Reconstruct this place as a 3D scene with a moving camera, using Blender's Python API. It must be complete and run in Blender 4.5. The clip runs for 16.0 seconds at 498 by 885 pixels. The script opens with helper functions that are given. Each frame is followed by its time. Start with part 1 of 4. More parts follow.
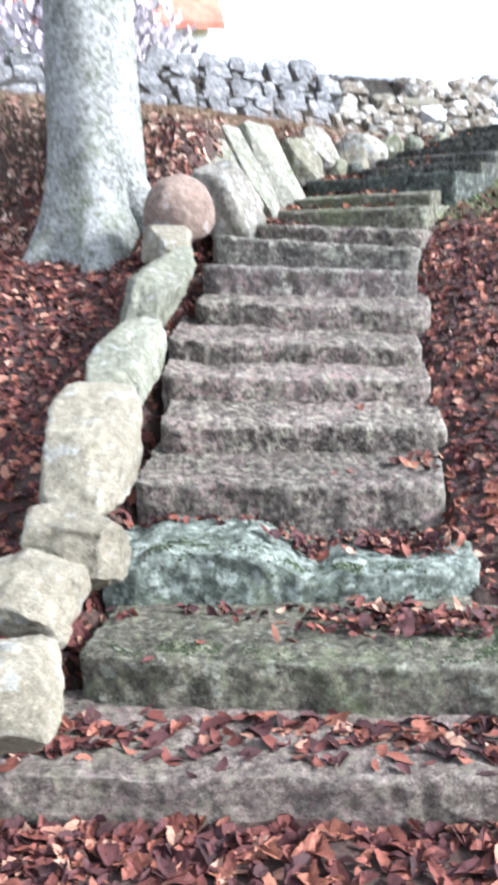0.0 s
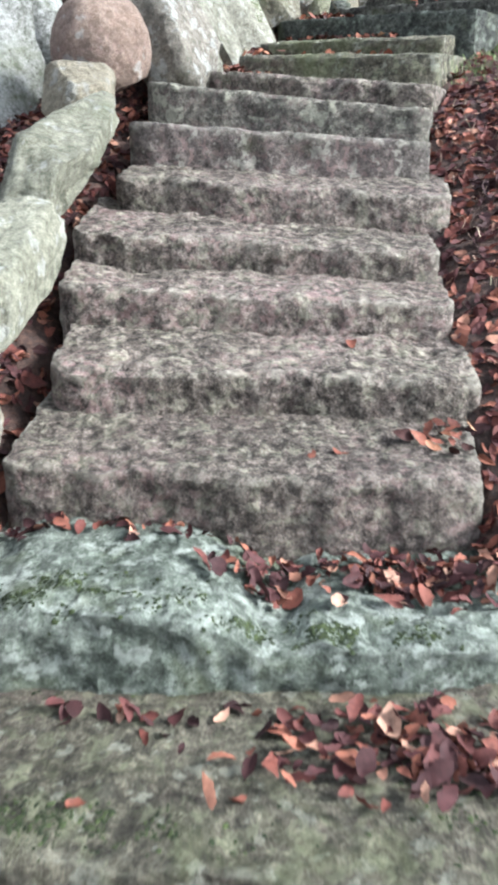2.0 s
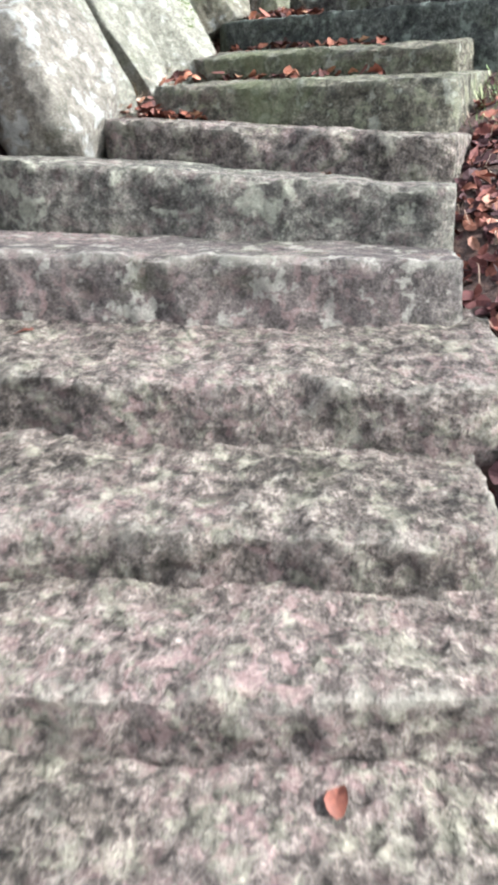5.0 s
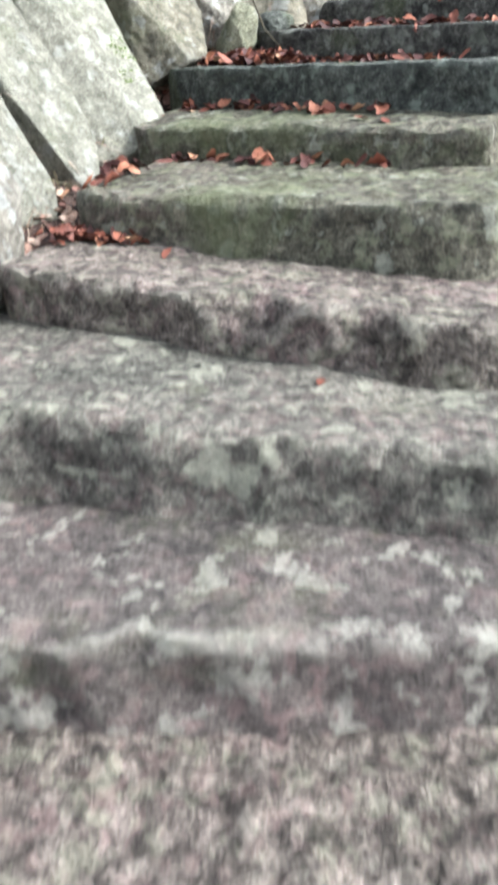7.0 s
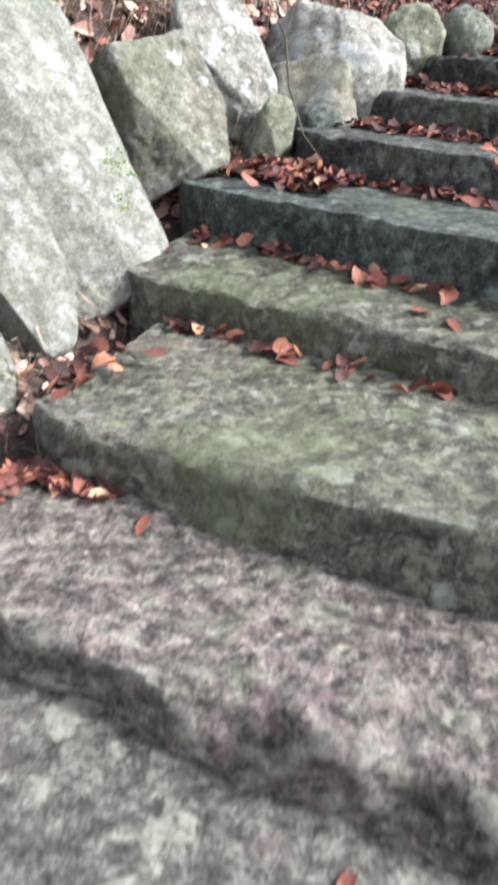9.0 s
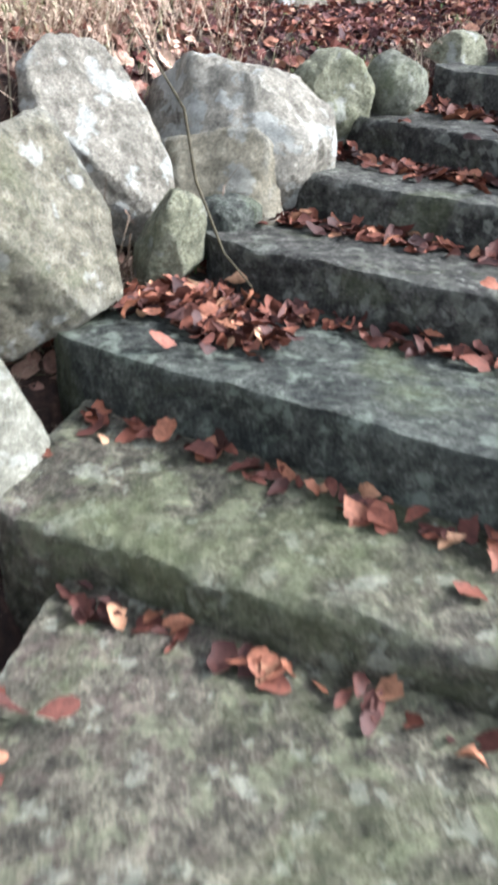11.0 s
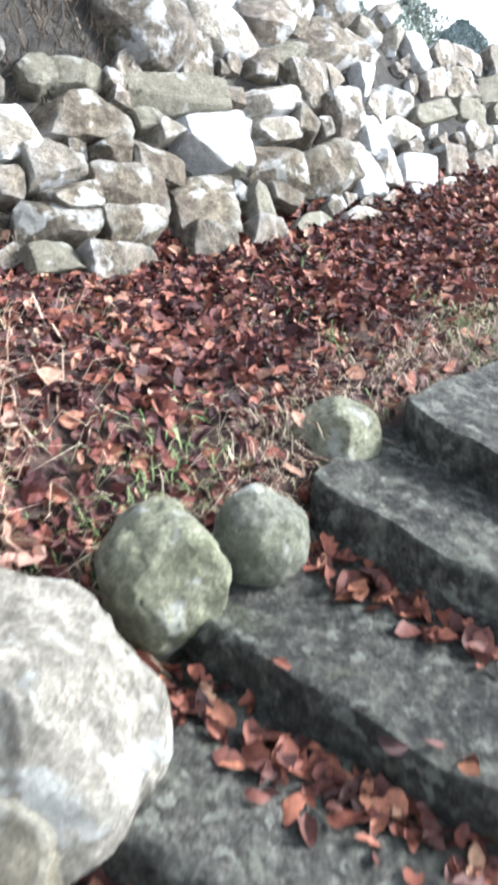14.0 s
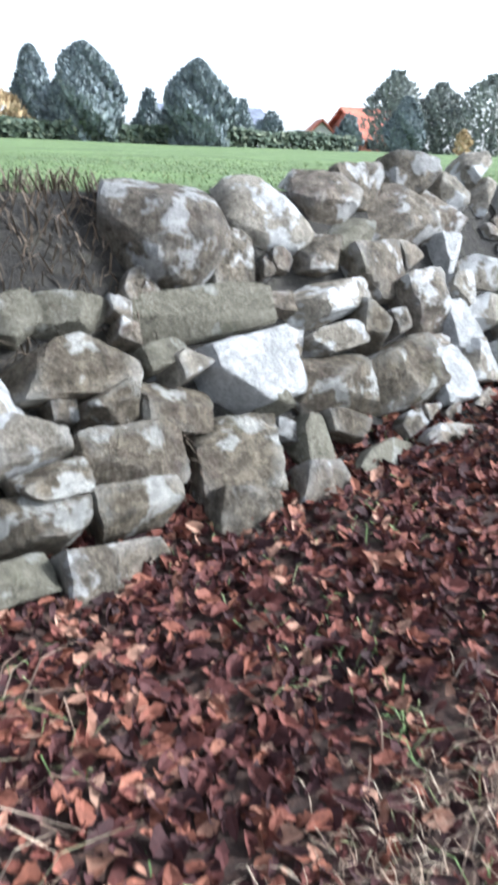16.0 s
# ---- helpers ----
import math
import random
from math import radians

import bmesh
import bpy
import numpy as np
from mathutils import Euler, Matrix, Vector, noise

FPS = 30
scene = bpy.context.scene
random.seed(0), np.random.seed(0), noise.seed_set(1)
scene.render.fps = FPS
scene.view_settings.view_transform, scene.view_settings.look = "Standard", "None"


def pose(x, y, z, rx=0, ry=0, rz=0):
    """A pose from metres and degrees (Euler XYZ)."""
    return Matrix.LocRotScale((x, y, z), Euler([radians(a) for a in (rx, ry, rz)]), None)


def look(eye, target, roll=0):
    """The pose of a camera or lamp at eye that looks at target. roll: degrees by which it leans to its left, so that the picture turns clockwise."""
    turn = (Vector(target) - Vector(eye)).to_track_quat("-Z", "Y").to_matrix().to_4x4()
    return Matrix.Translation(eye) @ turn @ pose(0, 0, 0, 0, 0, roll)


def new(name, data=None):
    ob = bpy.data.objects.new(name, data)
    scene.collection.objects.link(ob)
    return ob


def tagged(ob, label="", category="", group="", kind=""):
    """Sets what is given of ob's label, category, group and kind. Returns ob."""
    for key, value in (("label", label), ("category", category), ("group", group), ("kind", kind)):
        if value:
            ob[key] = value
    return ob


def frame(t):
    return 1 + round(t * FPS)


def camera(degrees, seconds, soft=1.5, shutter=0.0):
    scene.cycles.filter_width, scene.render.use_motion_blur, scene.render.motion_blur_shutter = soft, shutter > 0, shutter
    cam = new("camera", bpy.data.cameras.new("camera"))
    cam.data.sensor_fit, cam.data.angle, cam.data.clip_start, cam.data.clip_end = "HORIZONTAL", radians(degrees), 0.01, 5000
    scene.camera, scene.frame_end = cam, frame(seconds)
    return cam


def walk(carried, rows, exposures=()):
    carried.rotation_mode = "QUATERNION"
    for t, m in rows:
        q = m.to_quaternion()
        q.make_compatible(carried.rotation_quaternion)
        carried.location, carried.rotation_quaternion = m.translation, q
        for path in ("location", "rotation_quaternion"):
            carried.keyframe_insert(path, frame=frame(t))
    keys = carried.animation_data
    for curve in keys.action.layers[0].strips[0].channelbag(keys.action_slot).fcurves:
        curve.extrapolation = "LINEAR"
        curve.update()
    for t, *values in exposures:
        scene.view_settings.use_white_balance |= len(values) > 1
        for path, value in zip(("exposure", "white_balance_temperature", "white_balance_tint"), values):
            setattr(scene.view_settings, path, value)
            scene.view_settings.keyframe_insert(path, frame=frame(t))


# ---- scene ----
cam = camera(34.4, 16.0, soft=3.7, shutter=0.5)
PATH = [
    (0, (0.689, 0.361, 1.425), (0.529, 2.324, 1.078), -2.4),
    (0.5, (0.704, 0.687, 1.402), (0.605, 2.619, 0.897), -2.6),
    (1, (0.739, 1.012, 1.417), (0.67, 2.931, 0.858), -1.6),
    (1.5, (0.672, 1.368, 1.422), (0.601, 3.281, 0.841), -1.4),
    (2, (0.665, 1.679, 1.411), (0.604, 3.579, 0.79), -0.5),
    (2.5, (0.75, 2.002, 1.47), (0.634, 3.9, 0.849), -1.2),
    (3, (0.789, 2.38, 1.516), (0.666, 4.281, 0.906), -2.2),
    (3.5, (0.791, 2.678, 1.58), (0.646, 4.564, 0.932), -0.4),
    (4, (0.857, 2.985, 1.755), (0.571, 4.841, 1.067), -1.2),
    (4.5, (0.863, 3.193, 1.809), (0.75, 5.076, 1.145), -2.4),
    (7, (0.916, 4.445, 2.281), (0.898, 6.293, 1.516), -5.0),
    (7.5, (0.941, 4.665, 2.487), (0.922, 6.51, 1.714), -3.3),
    (8, (0.922, 4.875, 2.518), (0.86, 6.696, 1.693), -4.3),
    (8.5, (0.906, 5.043, 2.599), (0.871, 6.847, 1.735), -2.0),
    (9, (0.969, 5.273, 2.724), (0.916, 7.095, 1.901), -1.4),
    (9.5, (0.989, 5.415, 2.789), (0.962, 7.245, 1.983), -3.1),
    (12, (0.753, 6.67, 3.277), (1.256, 8.383, 2.376), 1.1),
    (12.5, (0.866, 6.833, 3.448), (1.438, 8.541, 2.58), 0.6),
    (13, (0.943, 7.06, 3.46), (1.585, 8.74, 2.585), 1.4),
    (13.5, (1.0, 7.275, 3.614), (1.682, 8.951, 2.763), 3.5),
    (14, (1.165, 7.488, 3.709), (1.87, 9.168, 2.884), 4.7),
    (14.5, (1.232, 7.705, 3.794), (1.856, 9.43, 2.996), 4.3),
    (15, (1.324, 7.939, 3.881), (1.879, 9.702, 3.117), 2.2),
    (15.5, (1.502, 8.148, 3.983), (2.055, 9.92, 3.238), 2.6),
    (16, (1.571, 8.303, 4.069), (2.077, 10.115, 3.388), 2.0),
]
walk(cam, [(t, look(eye, target, roll)) for t, eye, target, roll in PATH], ((0.0, 2.03, 5580.0, 12.0), (1.0, 1.86, 5780.0, 9.0), (2.0, 1.8, 5780.0, 9.0), (2.5, 1.98, 5780.0, 9.0), (4.0, 2.05, 5880.0, 10.0), (4.5, 2.14, 5880.0, 10.0), (7.0, 2.08, 5830.0, 9.0), (7.5, 1.95, 5780.0, 9.0), (8.5, 1.95, 5730.0, 10.0), (9.0, 1.98, 5730.0, 11.0), (9.5, 1.86, 5680.0, 10.0), (12.0, 2.10, 5730.0, 11.0), (12.5, 2.05, 5680.0, 10.0), (14.2, 2.25, 5730.0, 9.0), (15.0, 2.20, 5630.0, 9.0), (15.5, 1.65, 5580.0, 9.0), (16.0, 1.55, 5580.0, 9.0)))

# ---- world, sun ----
world = bpy.data.worlds.new("world")
scene.world = world
world.use_nodes = True
wn = world.node_tree.nodes
sky = wn.new("ShaderNodeTexSky")
sky.sky_type = "NISHITA"
sky.sun_disc = False
SUN_ELEV, SUN_AZ = 33.0, 103.0
sky.sun_elevation, sky.sun_rotation = radians(SUN_ELEV), radians(SUN_AZ)
sky.air_density, sky.dust_density, sky.ozone_density = 1.0, 1.8, 1.0
haze = wn.new("ShaderNodeHueSaturation")
haze.inputs["Saturation"].default_value, haze.inputs["Value"].default_value = 0.24, 1.1
world.node_tree.links.new(sky.outputs[0], haze.inputs["Color"])
world.node_tree.links.new(haze.outputs[0], wn["Background"].inputs[0])
wn["Background"].inputs[1].default_value = 0.14
sun_data = bpy.data.lights.new("sun", "SUN")
sun_data.energy, sun_data.angle, sun_data.color = 3.0, radians(11), (1.0, 0.96, 0.9)
sun = new("sun", sun_data)
sa, se = radians(SUN_AZ), radians(SUN_ELEV)
sun.matrix_world = look((0, 0, 0), (-math.sin(sa) * math.cos(se), -math.cos(sa) * math.cos(se), -math.sin(se)))


# ---- materials ----
def node_mat(name):
    m = bpy.data.materials.new(name)
    m.use_nodes = True
    t = m.node_tree
    return m, t, t.nodes, t.links, t.nodes["Principled BSDF"]


def ramp(nodes, stops):
    r = nodes.new("ShaderNodeValToRGB")
    els = r.color_ramp.elements
    while len(els) < len(stops):
        els.new(0.5)
    for el, (p, c) in zip(els, stops):
        el.position, el.color = p, (c, c, c, 1) if isinstance(c, (int, float)) else (*c, 1)
    return r


def noise_node(nodes, links, coord, scale, detail=6, rough=0.6, distort=0.0):
    n = nodes.new("ShaderNodeTexNoise")
    n.inputs["Scale"].default_value, n.inputs["Detail"].default_value = scale, detail
    n.inputs["Roughness"].default_value, n.inputs["Distortion"].default_value = rough, distort
    links.new(coord, n.inputs["Vector"])
    return n


def mix(nodes, links, fac, a, b, mode="MIX"):
    m = nodes.new("ShaderNodeMix")
    m.data_type, m.blend_type = "RGBA", mode
    for sock, v in ((m.inputs[0], fac), (m.inputs[6], a), (m.inputs[7], b)):
        if isinstance(v, (int, float)):
            sock.default_value = v
        elif isinstance(v, tuple):
            sock.default_value = (*v, 1)
        else:
            links.new(v, sock)
    return m.outputs[2]


def rock_material(name, dark, mid, light, lichen=0.4, moss=0.3, pink=0.0, tint_by_object=0.35, pale=(0.62, 0.63, 0.58), coarse=1.0, crust=11.0, soft=1.0, relief=0.04, blotch=None, grit=0.3, clump=0.0, wear=0.0):
    """Weathered granite: mineral speckle, stains, pale lichen crusts, moss film."""
    m, t, nodes, links, bsdf = node_mat(name)
    geo = nodes.new("ShaderNodeNewGeometry").outputs["Position"]
    info = nodes.new("ShaderNodeObjectInfo").outputs["Random"]
    add = nodes.new("ShaderNodeVectorMath")
    add.operation = "ADD"
    mul = nodes.new("ShaderNodeMath")
    mul.operation, mul.inputs[1].default_value = "MULTIPLY", 37.0
    links.new(info, mul.inputs[0])
    links.new(geo, add.inputs[0])
    links.new(mul.outputs[0], add.inputs[1])
    co = add.outputs[0]
    big = noise_node(nodes, links, co, 3.2 * coarse, 8, 0.65, 0.4)
    fine = noise_node(nodes, links, co, 24.0 * coarse, 9, 0.78)
    speck = noise_node(nodes, links, co, 130.0, 3, 0.6)
    base = ramp(nodes, [(0.5 - 0.07 * soft, dark), (0.5, mid), (0.5 + 0.075 * soft, light)])
    blend = nodes.new("ShaderNodeMath")
    blend.operation = "MULTIPLY_ADD"
    blend.inputs[1].default_value = 0.7
    links.new(fine.outputs["Fac"], blend.inputs[0])
    half = nodes.new("ShaderNodeMath")
    half.operation, half.inputs[1].default_value = "MULTIPLY", 0.3
    links.new(big.outputs["Fac"], half.inputs[0])
    links.new(half.outputs[0], blend.inputs[2])
    links.new(blend.outputs[0], base.inputs[0])
    col = base.outputs[0]
    if pink:
        pn = noise_node(nodes, links, co, 2.1, 5, 0.6)
        pr = ramp(nodes, [(0.45, 0.0), (0.68, pink)])
        links.new(pn.outputs["Fac"], pr.inputs[0])
        col = mix(nodes, links, pr.outputs[0], col, (0.235, 0.19, 0.17))
    sp = ramp(nodes, [(0.34, 1 - grit), (0.5, 1.0), (0.66, 1 + grit)])
    links.new(speck.outputs["Fac"], sp.inputs[0])
    col = mix(nodes, links, 0.8, col, sp.outputs[0], "MULTIPLY")
    if blotch:
        bn = noise_node(nodes, links, co, 15.0, 7, 0.66, 0.2)
        br = ramp(nodes, [(0.53, 0.0), (0.58, 0.6)])
        links.new(bn.outputs["Fac"], br.inputs[0])
        bc = mix(nodes, links, fine.outputs["Fac"], tuple(0.45 * c for c in blotch), tuple(1.35 * c for c in blotch))
        col = mix(nodes, links, br.outputs[0], col, bc)
    cn = None
    if clump:
        # coarse crystals: dark pits, pale feldspar, pink grains
        cn = noise_node(nodes, links, co, 29.0, 4, 0.6, 0.15)
        cr = ramp(nodes, [(0.38, 0.3), (0.455, 0.8), (0.53, 1.05), (0.61, 1.62)])
        links.new(cn.outputs["Fac"], cr.inputs[0])
        col = mix(nodes, links, clump, col, cr.outputs[0], "MULTIPLY")
        if pink:
            gn = noise_node(nodes, links, co, 31.0, 2, 0.5, 0.4)
            gr = ramp(nodes, [(0.52, 0.0), (0.6, 0.85)])
            links.new(gn.outputs["Fac"], gr.inputs[0])
            grain = mix(nodes, links, 1.0, gr.outputs[0], pr.outputs[0], "MULTIPLY")
            col = mix(nodes, links, grain, col, (0.46, 0.3, 0.28))
    if wear:
        # worn arrises, rubbed pale
        pt = nodes.new("ShaderNodeNewGeometry").outputs["Pointiness"]
        wr = ramp(nodes, [(0.51, 0.0), (0.58, wear)])
        links.new(pt, wr.inputs[0])
        wn_ = noise_node(nodes, links, co, 9.0, 4, 0.6)
        ww = ramp(nodes, [(0.4, 0.0), (0.56, 1.0)])
        links.new(wn_.outputs["Fac"], ww.inputs[0])
        col = mix(nodes, links, mix(nodes, links, 1.0, wr.outputs[0], ww.outputs[0], "MULTIPLY"), col, pale)
    # lichen crusts
    ln = noise_node(nodes, links, co, crust, 7 if crust > 20 else 3.5, 0.72 if crust > 20 else 0.6, 0.1)
    wide = 0.12 if crust > 20 else 0.05
    lr = ramp(nodes, [(0.61 - 0.12 * lichen, 0.0), (0.61 + wide - 0.12 * lichen, min(1.0, 0.4 + lichen * 0.6))])
    links.new(ln.outputs["Fac"], lr.inputs[0])
    ps = ramp(nodes, [(0.38, tuple(0.62 * c for c in pale)), (0.56, pale)])
    links.new(fine.outputs["Fac"], ps.inputs[0])
    col = mix(nodes, links, lr.outputs[0], col, ps.outputs[0])
    # moss film
    mn = noise_node(nodes, links, co, 2.4, 8, 0.7, 0.5)
    mr = ramp(nodes, [(0.62 - 0.18 * moss, 0.0), (0.78 - 0.18 * moss, min(1.0, 0.25 + moss * 0.7))])
    links.new(mn.outputs["Fac"], mr.inputs[0])
    mg = mix(nodes, links, fine.outputs["Fac"], (0.055, 0.075, 0.03), (0.24, 0.27, 0.13))
    col = mix(nodes, links, mr.outputs[0], col, mg)
    var = ramp(nodes, [(0.0, 0.78 * (1 - tint_by_object)), (1.0, 0.78 * (1 + tint_by_object))])
    links.new(info, var.inputs[0])
    col = mix(nodes, links, 1.0, col, var.outputs[0], "MULTIPLY")
    links.new(col, bsdf.inputs["Base Color"])
    bsdf.inputs["Roughness"].default_value = 0.88
    bsdf.inputs["Specular IOR Level"].default_value = 0.25
    b1 = nodes.new("ShaderNodeBump")
    b1.inputs["Strength"].default_value, b1.inputs["Distance"].default_value = 1.0, relief
    links.new(fine.outputs["Fac"], b1.inputs["Height"])
    b2 = nodes.new("ShaderNodeBump")
    b2.inputs["Strength"].default_value, b2.inputs["Distance"].default_value = 0.7, 0.004
    links.new(speck.outputs["Fac"], b2.inputs["Height"])
    links.new(b1.outputs[0], b2.inputs["Normal"])
    last = b2.outputs[0]
    if cn:
        b3 = nodes.new("ShaderNodeBump")
        b3.inputs["Strength"].default_value, b3.inputs["Distance"].default_value = clump, 0.03
        links.new(cn.outputs["Fac"], b3.inputs["Height"])
        links.new(last, b3.inputs["Normal"])
        last = b3.outputs[0]
    links.new(last, bsdf.inputs["Normal"])
    return m


def island_material(name, stops, rough=0.6, grain=60.0, translucent=0.0):
    """A colour of its own for every leaf or blade, with fine mottling."""
    m, t, nodes, links, bsdf = node_mat(name)
    g = nodes.new("ShaderNodeNewGeometry")
    r = ramp(nodes, stops)
    links.new(g.outputs["Random Per Island"], r.inputs[0])
    n = noise_node(nodes, links, g.outputs["Position"], grain, 5, 0.7)
    s = ramp(nodes, [(0.3, 0.55), (0.7, 1.35)])
    links.new(n.outputs["Fac"], s.inputs[0])
    col = mix(nodes, links, 1.0, r.outputs[0], s.outputs[0], "MULTIPLY")
    links.new(col, bsdf.inputs["Base Color"])
    bsdf.inputs["Roughness"].default_value = rough
    bsdf.inputs["Specular IOR Level"].default_value = 0.25
    if translucent:
        bsdf.inputs["Subsurface Weight"].default_value = translucent
        bsdf.inputs["Subsurface Scale"].default_value = 0.01
    return m


def earth_material(name, a, b, c, scale):
    m, t, nodes, links, bsdf = node_mat(name)
    co = nodes.new("ShaderNodeNewGeometry").outputs["Position"]
    n1 = noise_node(nodes, links, co, scale, 8, 0.7)
    n2 = noise_node(nodes, links, co, 1.3, 5, 0.6)
    r = ramp(nodes, [(0.3, a), (0.52, b), (0.75, c)])
    links.new(n1.outputs["Fac"], r.inputs[0])
    s = ramp(nodes, [(0.3, 0.65), (0.7, 1.3)])
    links.new(n2.outputs["Fac"], s.inputs[0])
    links.new(mix(nodes, links, 1.0, r.outputs[0], s.outputs[0], "MULTIPLY"), bsdf.inputs["Base Color"])
    bsdf.inputs["Roughness"].default_value = 0.95
    bp = nodes.new("ShaderNodeBump")
    bp.inputs["Strength"].default_value, bp.inputs["Distance"].default_value = 0.8, 0.03
    links.new(n1.outputs["Fac"], bp.inputs["Height"])
    links.new(bp.outputs[0], bsdf.inputs["Normal"])
    return m


STEP = rock_material("granite_step", (0.063, 0.054, 0.043), (0.142, 0.118, 0.098), (0.26, 0.221, 0.186), 0.35, 0.12, 0.6, 0.12, (0.47, 0.44, 0.36), 1.5, 24.0, soft=1.1, relief=0.025, blotch=(0.33, 0.315, 0.235), grit=0.6, clump=0.9, wear=0.9)
STEP_PLUM = rock_material("granite_step_plum", (0.047, 0.042, 0.038), (0.095, 0.082, 0.074), (0.171, 0.149, 0.13), 0.3, 0.3, 0.5, 0.1, (0.52, 0.5, 0.42), 1.5, 15.0, soft=1.2, relief=0.02, grit=0.5, clump=0.45, wear=0.7)
STEP_SPOT = rock_material("granite_step_spotted", (0.063, 0.06, 0.049), (0.138, 0.132, 0.108), (0.265, 0.253, 0.205), 0.3, 0.35, 0.3, 0.1, (0.52, 0.52, 0.4), 1.5, 11.0, soft=1.2, relief=0.022, grit=0.5, clump=0.6, wear=0.5)
STEP_BROWN = rock_material("granite_step_brown", (0.07, 0.055, 0.046), (0.17, 0.135, 0.112), (0.32, 0.265, 0.22), 0.3, 0.25, 0.5, 0.1, (0.42, 0.39, 0.33), 1.5, 22.0, soft=1.2, relief=0.02, blotch=(0.3, 0.27, 0.2), grit=0.45, clump=0.45, wear=0.4)
STEP_PALE = rock_material("granite_step_lichened", (0.07, 0.085, 0.065), (0.19, 0.222, 0.18), (0.36, 0.4, 0.34), 0.5, 0.65, 0.0, 0.1, (0.54, 0.59, 0.52), 1.3, 17.0, soft=1.4, relief=0.03, clump=0.55, wear=0.4)
STEP_GREEN = rock_material("granite_step_mossy", (0.048, 0.045, 0.032), (0.109, 0.101, 0.073), (0.218, 0.202, 0.147), 0.22, 0.5, 0.2, 0.1, (0.44, 0.45, 0.36), 1.3, 16.0, soft=1.2, relief=0.022, blotch=(0.25, 0.258, 0.165), grit=0.5, clump=0.55, wear=0.45)
# next two: step granite darkened, part of the upper stair's shade put into the colour
STEP_DARK = rock_material("granite_step_upper_shaded", (0.027, 0.026, 0.023), (0.058, 0.056, 0.048), (0.11, 0.106, 0.091), 0.18, 0.4, 0.0, 0.15, (0.32, 0.33, 0.28), 1.7, 18.0, soft=1.15, relief=0.022, blotch=(0.16, 0.165, 0.13), grit=0.5, clump=0.6, wear=0.35)
STEP_GREEN_DARK = rock_material("granite_step_green_shaded", (0.028, 0.032, 0.028), (0.068, 0.073, 0.062), (0.147, 0.156, 0.13), 0.2, 0.5, 0.0, 0.08, (0.3, 0.335, 0.28), 1.3, 15.0, soft=1.2, relief=0.022, blotch=(0.15, 0.175, 0.135), grit=0.5, clump=0.5, wear=0.35)
KERB = rock_material("granite_kerb", (0.212, 0.19, 0.134), (0.36, 0.322, 0.235), (0.498, 0.45, 0.338), 0.2, 0.2, 0.0, 0.15, soft=1.9, clump=0.18, wear=0.3)
KERB_GREEN = rock_material("granite_kerb_green", (0.148, 0.152, 0.107), (0.287, 0.287, 0.213), (0.41, 0.402, 0.312), 0.25, 0.4, 0.0, 0.1, soft=1.9, clump=0.35, wear=0.2)
PALE = rock_material("granite_pale", (0.162, 0.149, 0.119), (0.304, 0.279, 0.228), (0.49, 0.454, 0.378), 0.55, 0.12, 0.0, 0.15, soft=1.9, clump=0.4, wear=0.2)
PALE_GREEN = rock_material("granite_pale_green", (0.161, 0.16, 0.122), (0.308, 0.3, 0.237), (0.46, 0.448, 0.367), 0.4, 0.4, 0.0, 0.12, (0.58, 0.58, 0.51), soft=1.9, clump=0.3, wear=0.2)
BROWN = rock_material("granite_brown", (0.104, 0.095, 0.067), (0.228, 0.209, 0.152), (0.361, 0.342, 0.266), 0.3, 0.55, 0.0, 0.1, soft=1.9, clump=0.5, wear=0.3)
PINK = rock_material("granite_pink", (0.187, 0.128, 0.093), (0.34, 0.246, 0.187), (0.442, 0.348, 0.281), 0.15, 0.15, 0.3, 0.1, soft=1.9, clump=0.25)
COBBLE = rock_material("granite_cobble", (0.108, 0.109, 0.083), (0.225, 0.227, 0.175), (0.36, 0.36, 0.293), 0.3, 0.6, 0.0, 0.12, soft=1.9, clump=0.4)
OCHRE_GREEN = rock_material("granite_cobble_lichened", (0.156, 0.156, 0.101), (0.285, 0.285, 0.193), (0.414, 0.405, 0.304), 0.3, 0.5, 0.0, 0.1, soft=1.9, clump=0.4)
WALLROCK = rock_material("granite_wall", (0.114, 0.099, 0.074), (0.21, 0.179, 0.136), (0.333, 0.286, 0.221), 0.5, 0.1, 0.2, 0.25, (0.8, 0.8, 0.78), 0.9, 8.0, clump=0.35, wear=0.3)
WALLROCK_BROWN = rock_material("granite_wall_brown", (0.086, 0.072, 0.049), (0.156, 0.13, 0.093), (0.251, 0.212, 0.153), 0.36, 0.2, 0.15, 0.25, (0.75, 0.75, 0.7), 0.9, 8.0, clump=0.35, wear=0.3)
WALLROCK_DULL = rock_material("granite_wall_dull", (0.1, 0.1, 0.1), (0.2, 0.2, 0.2), (0.32, 0.32, 0.32), 0.3, 0.2, 0.15, 0.25, (0.6, 0.6, 0.6), 0.9, 9.0)
WALLROCK_PALE = rock_material("granite_wall_lichened", (0.216, 0.19, 0.15), (0.356, 0.32, 0.255), (0.518, 0.46, 0.378), 0.9, 0.0, 0.1, 0.2, (0.8, 0.8, 0.78), 0.9, 8.0, soft=1.4, clump=0.35, wear=0.3)
WHITEROCK = rock_material("granite_white", (0.44, 0.44, 0.422), (0.598, 0.598, 0.581), (0.704, 0.704, 0.695), 0.8, 0.0, 0.0, 0.04, (0.82, 0.82, 0.8), soft=1.9)
OCHRE = rock_material("granite_ochre", (0.145, 0.134, 0.1), (0.24, 0.223, 0.168), (0.35, 0.33, 0.262), 0.1, 0.3, 0.0, 0.08, soft=1.9)
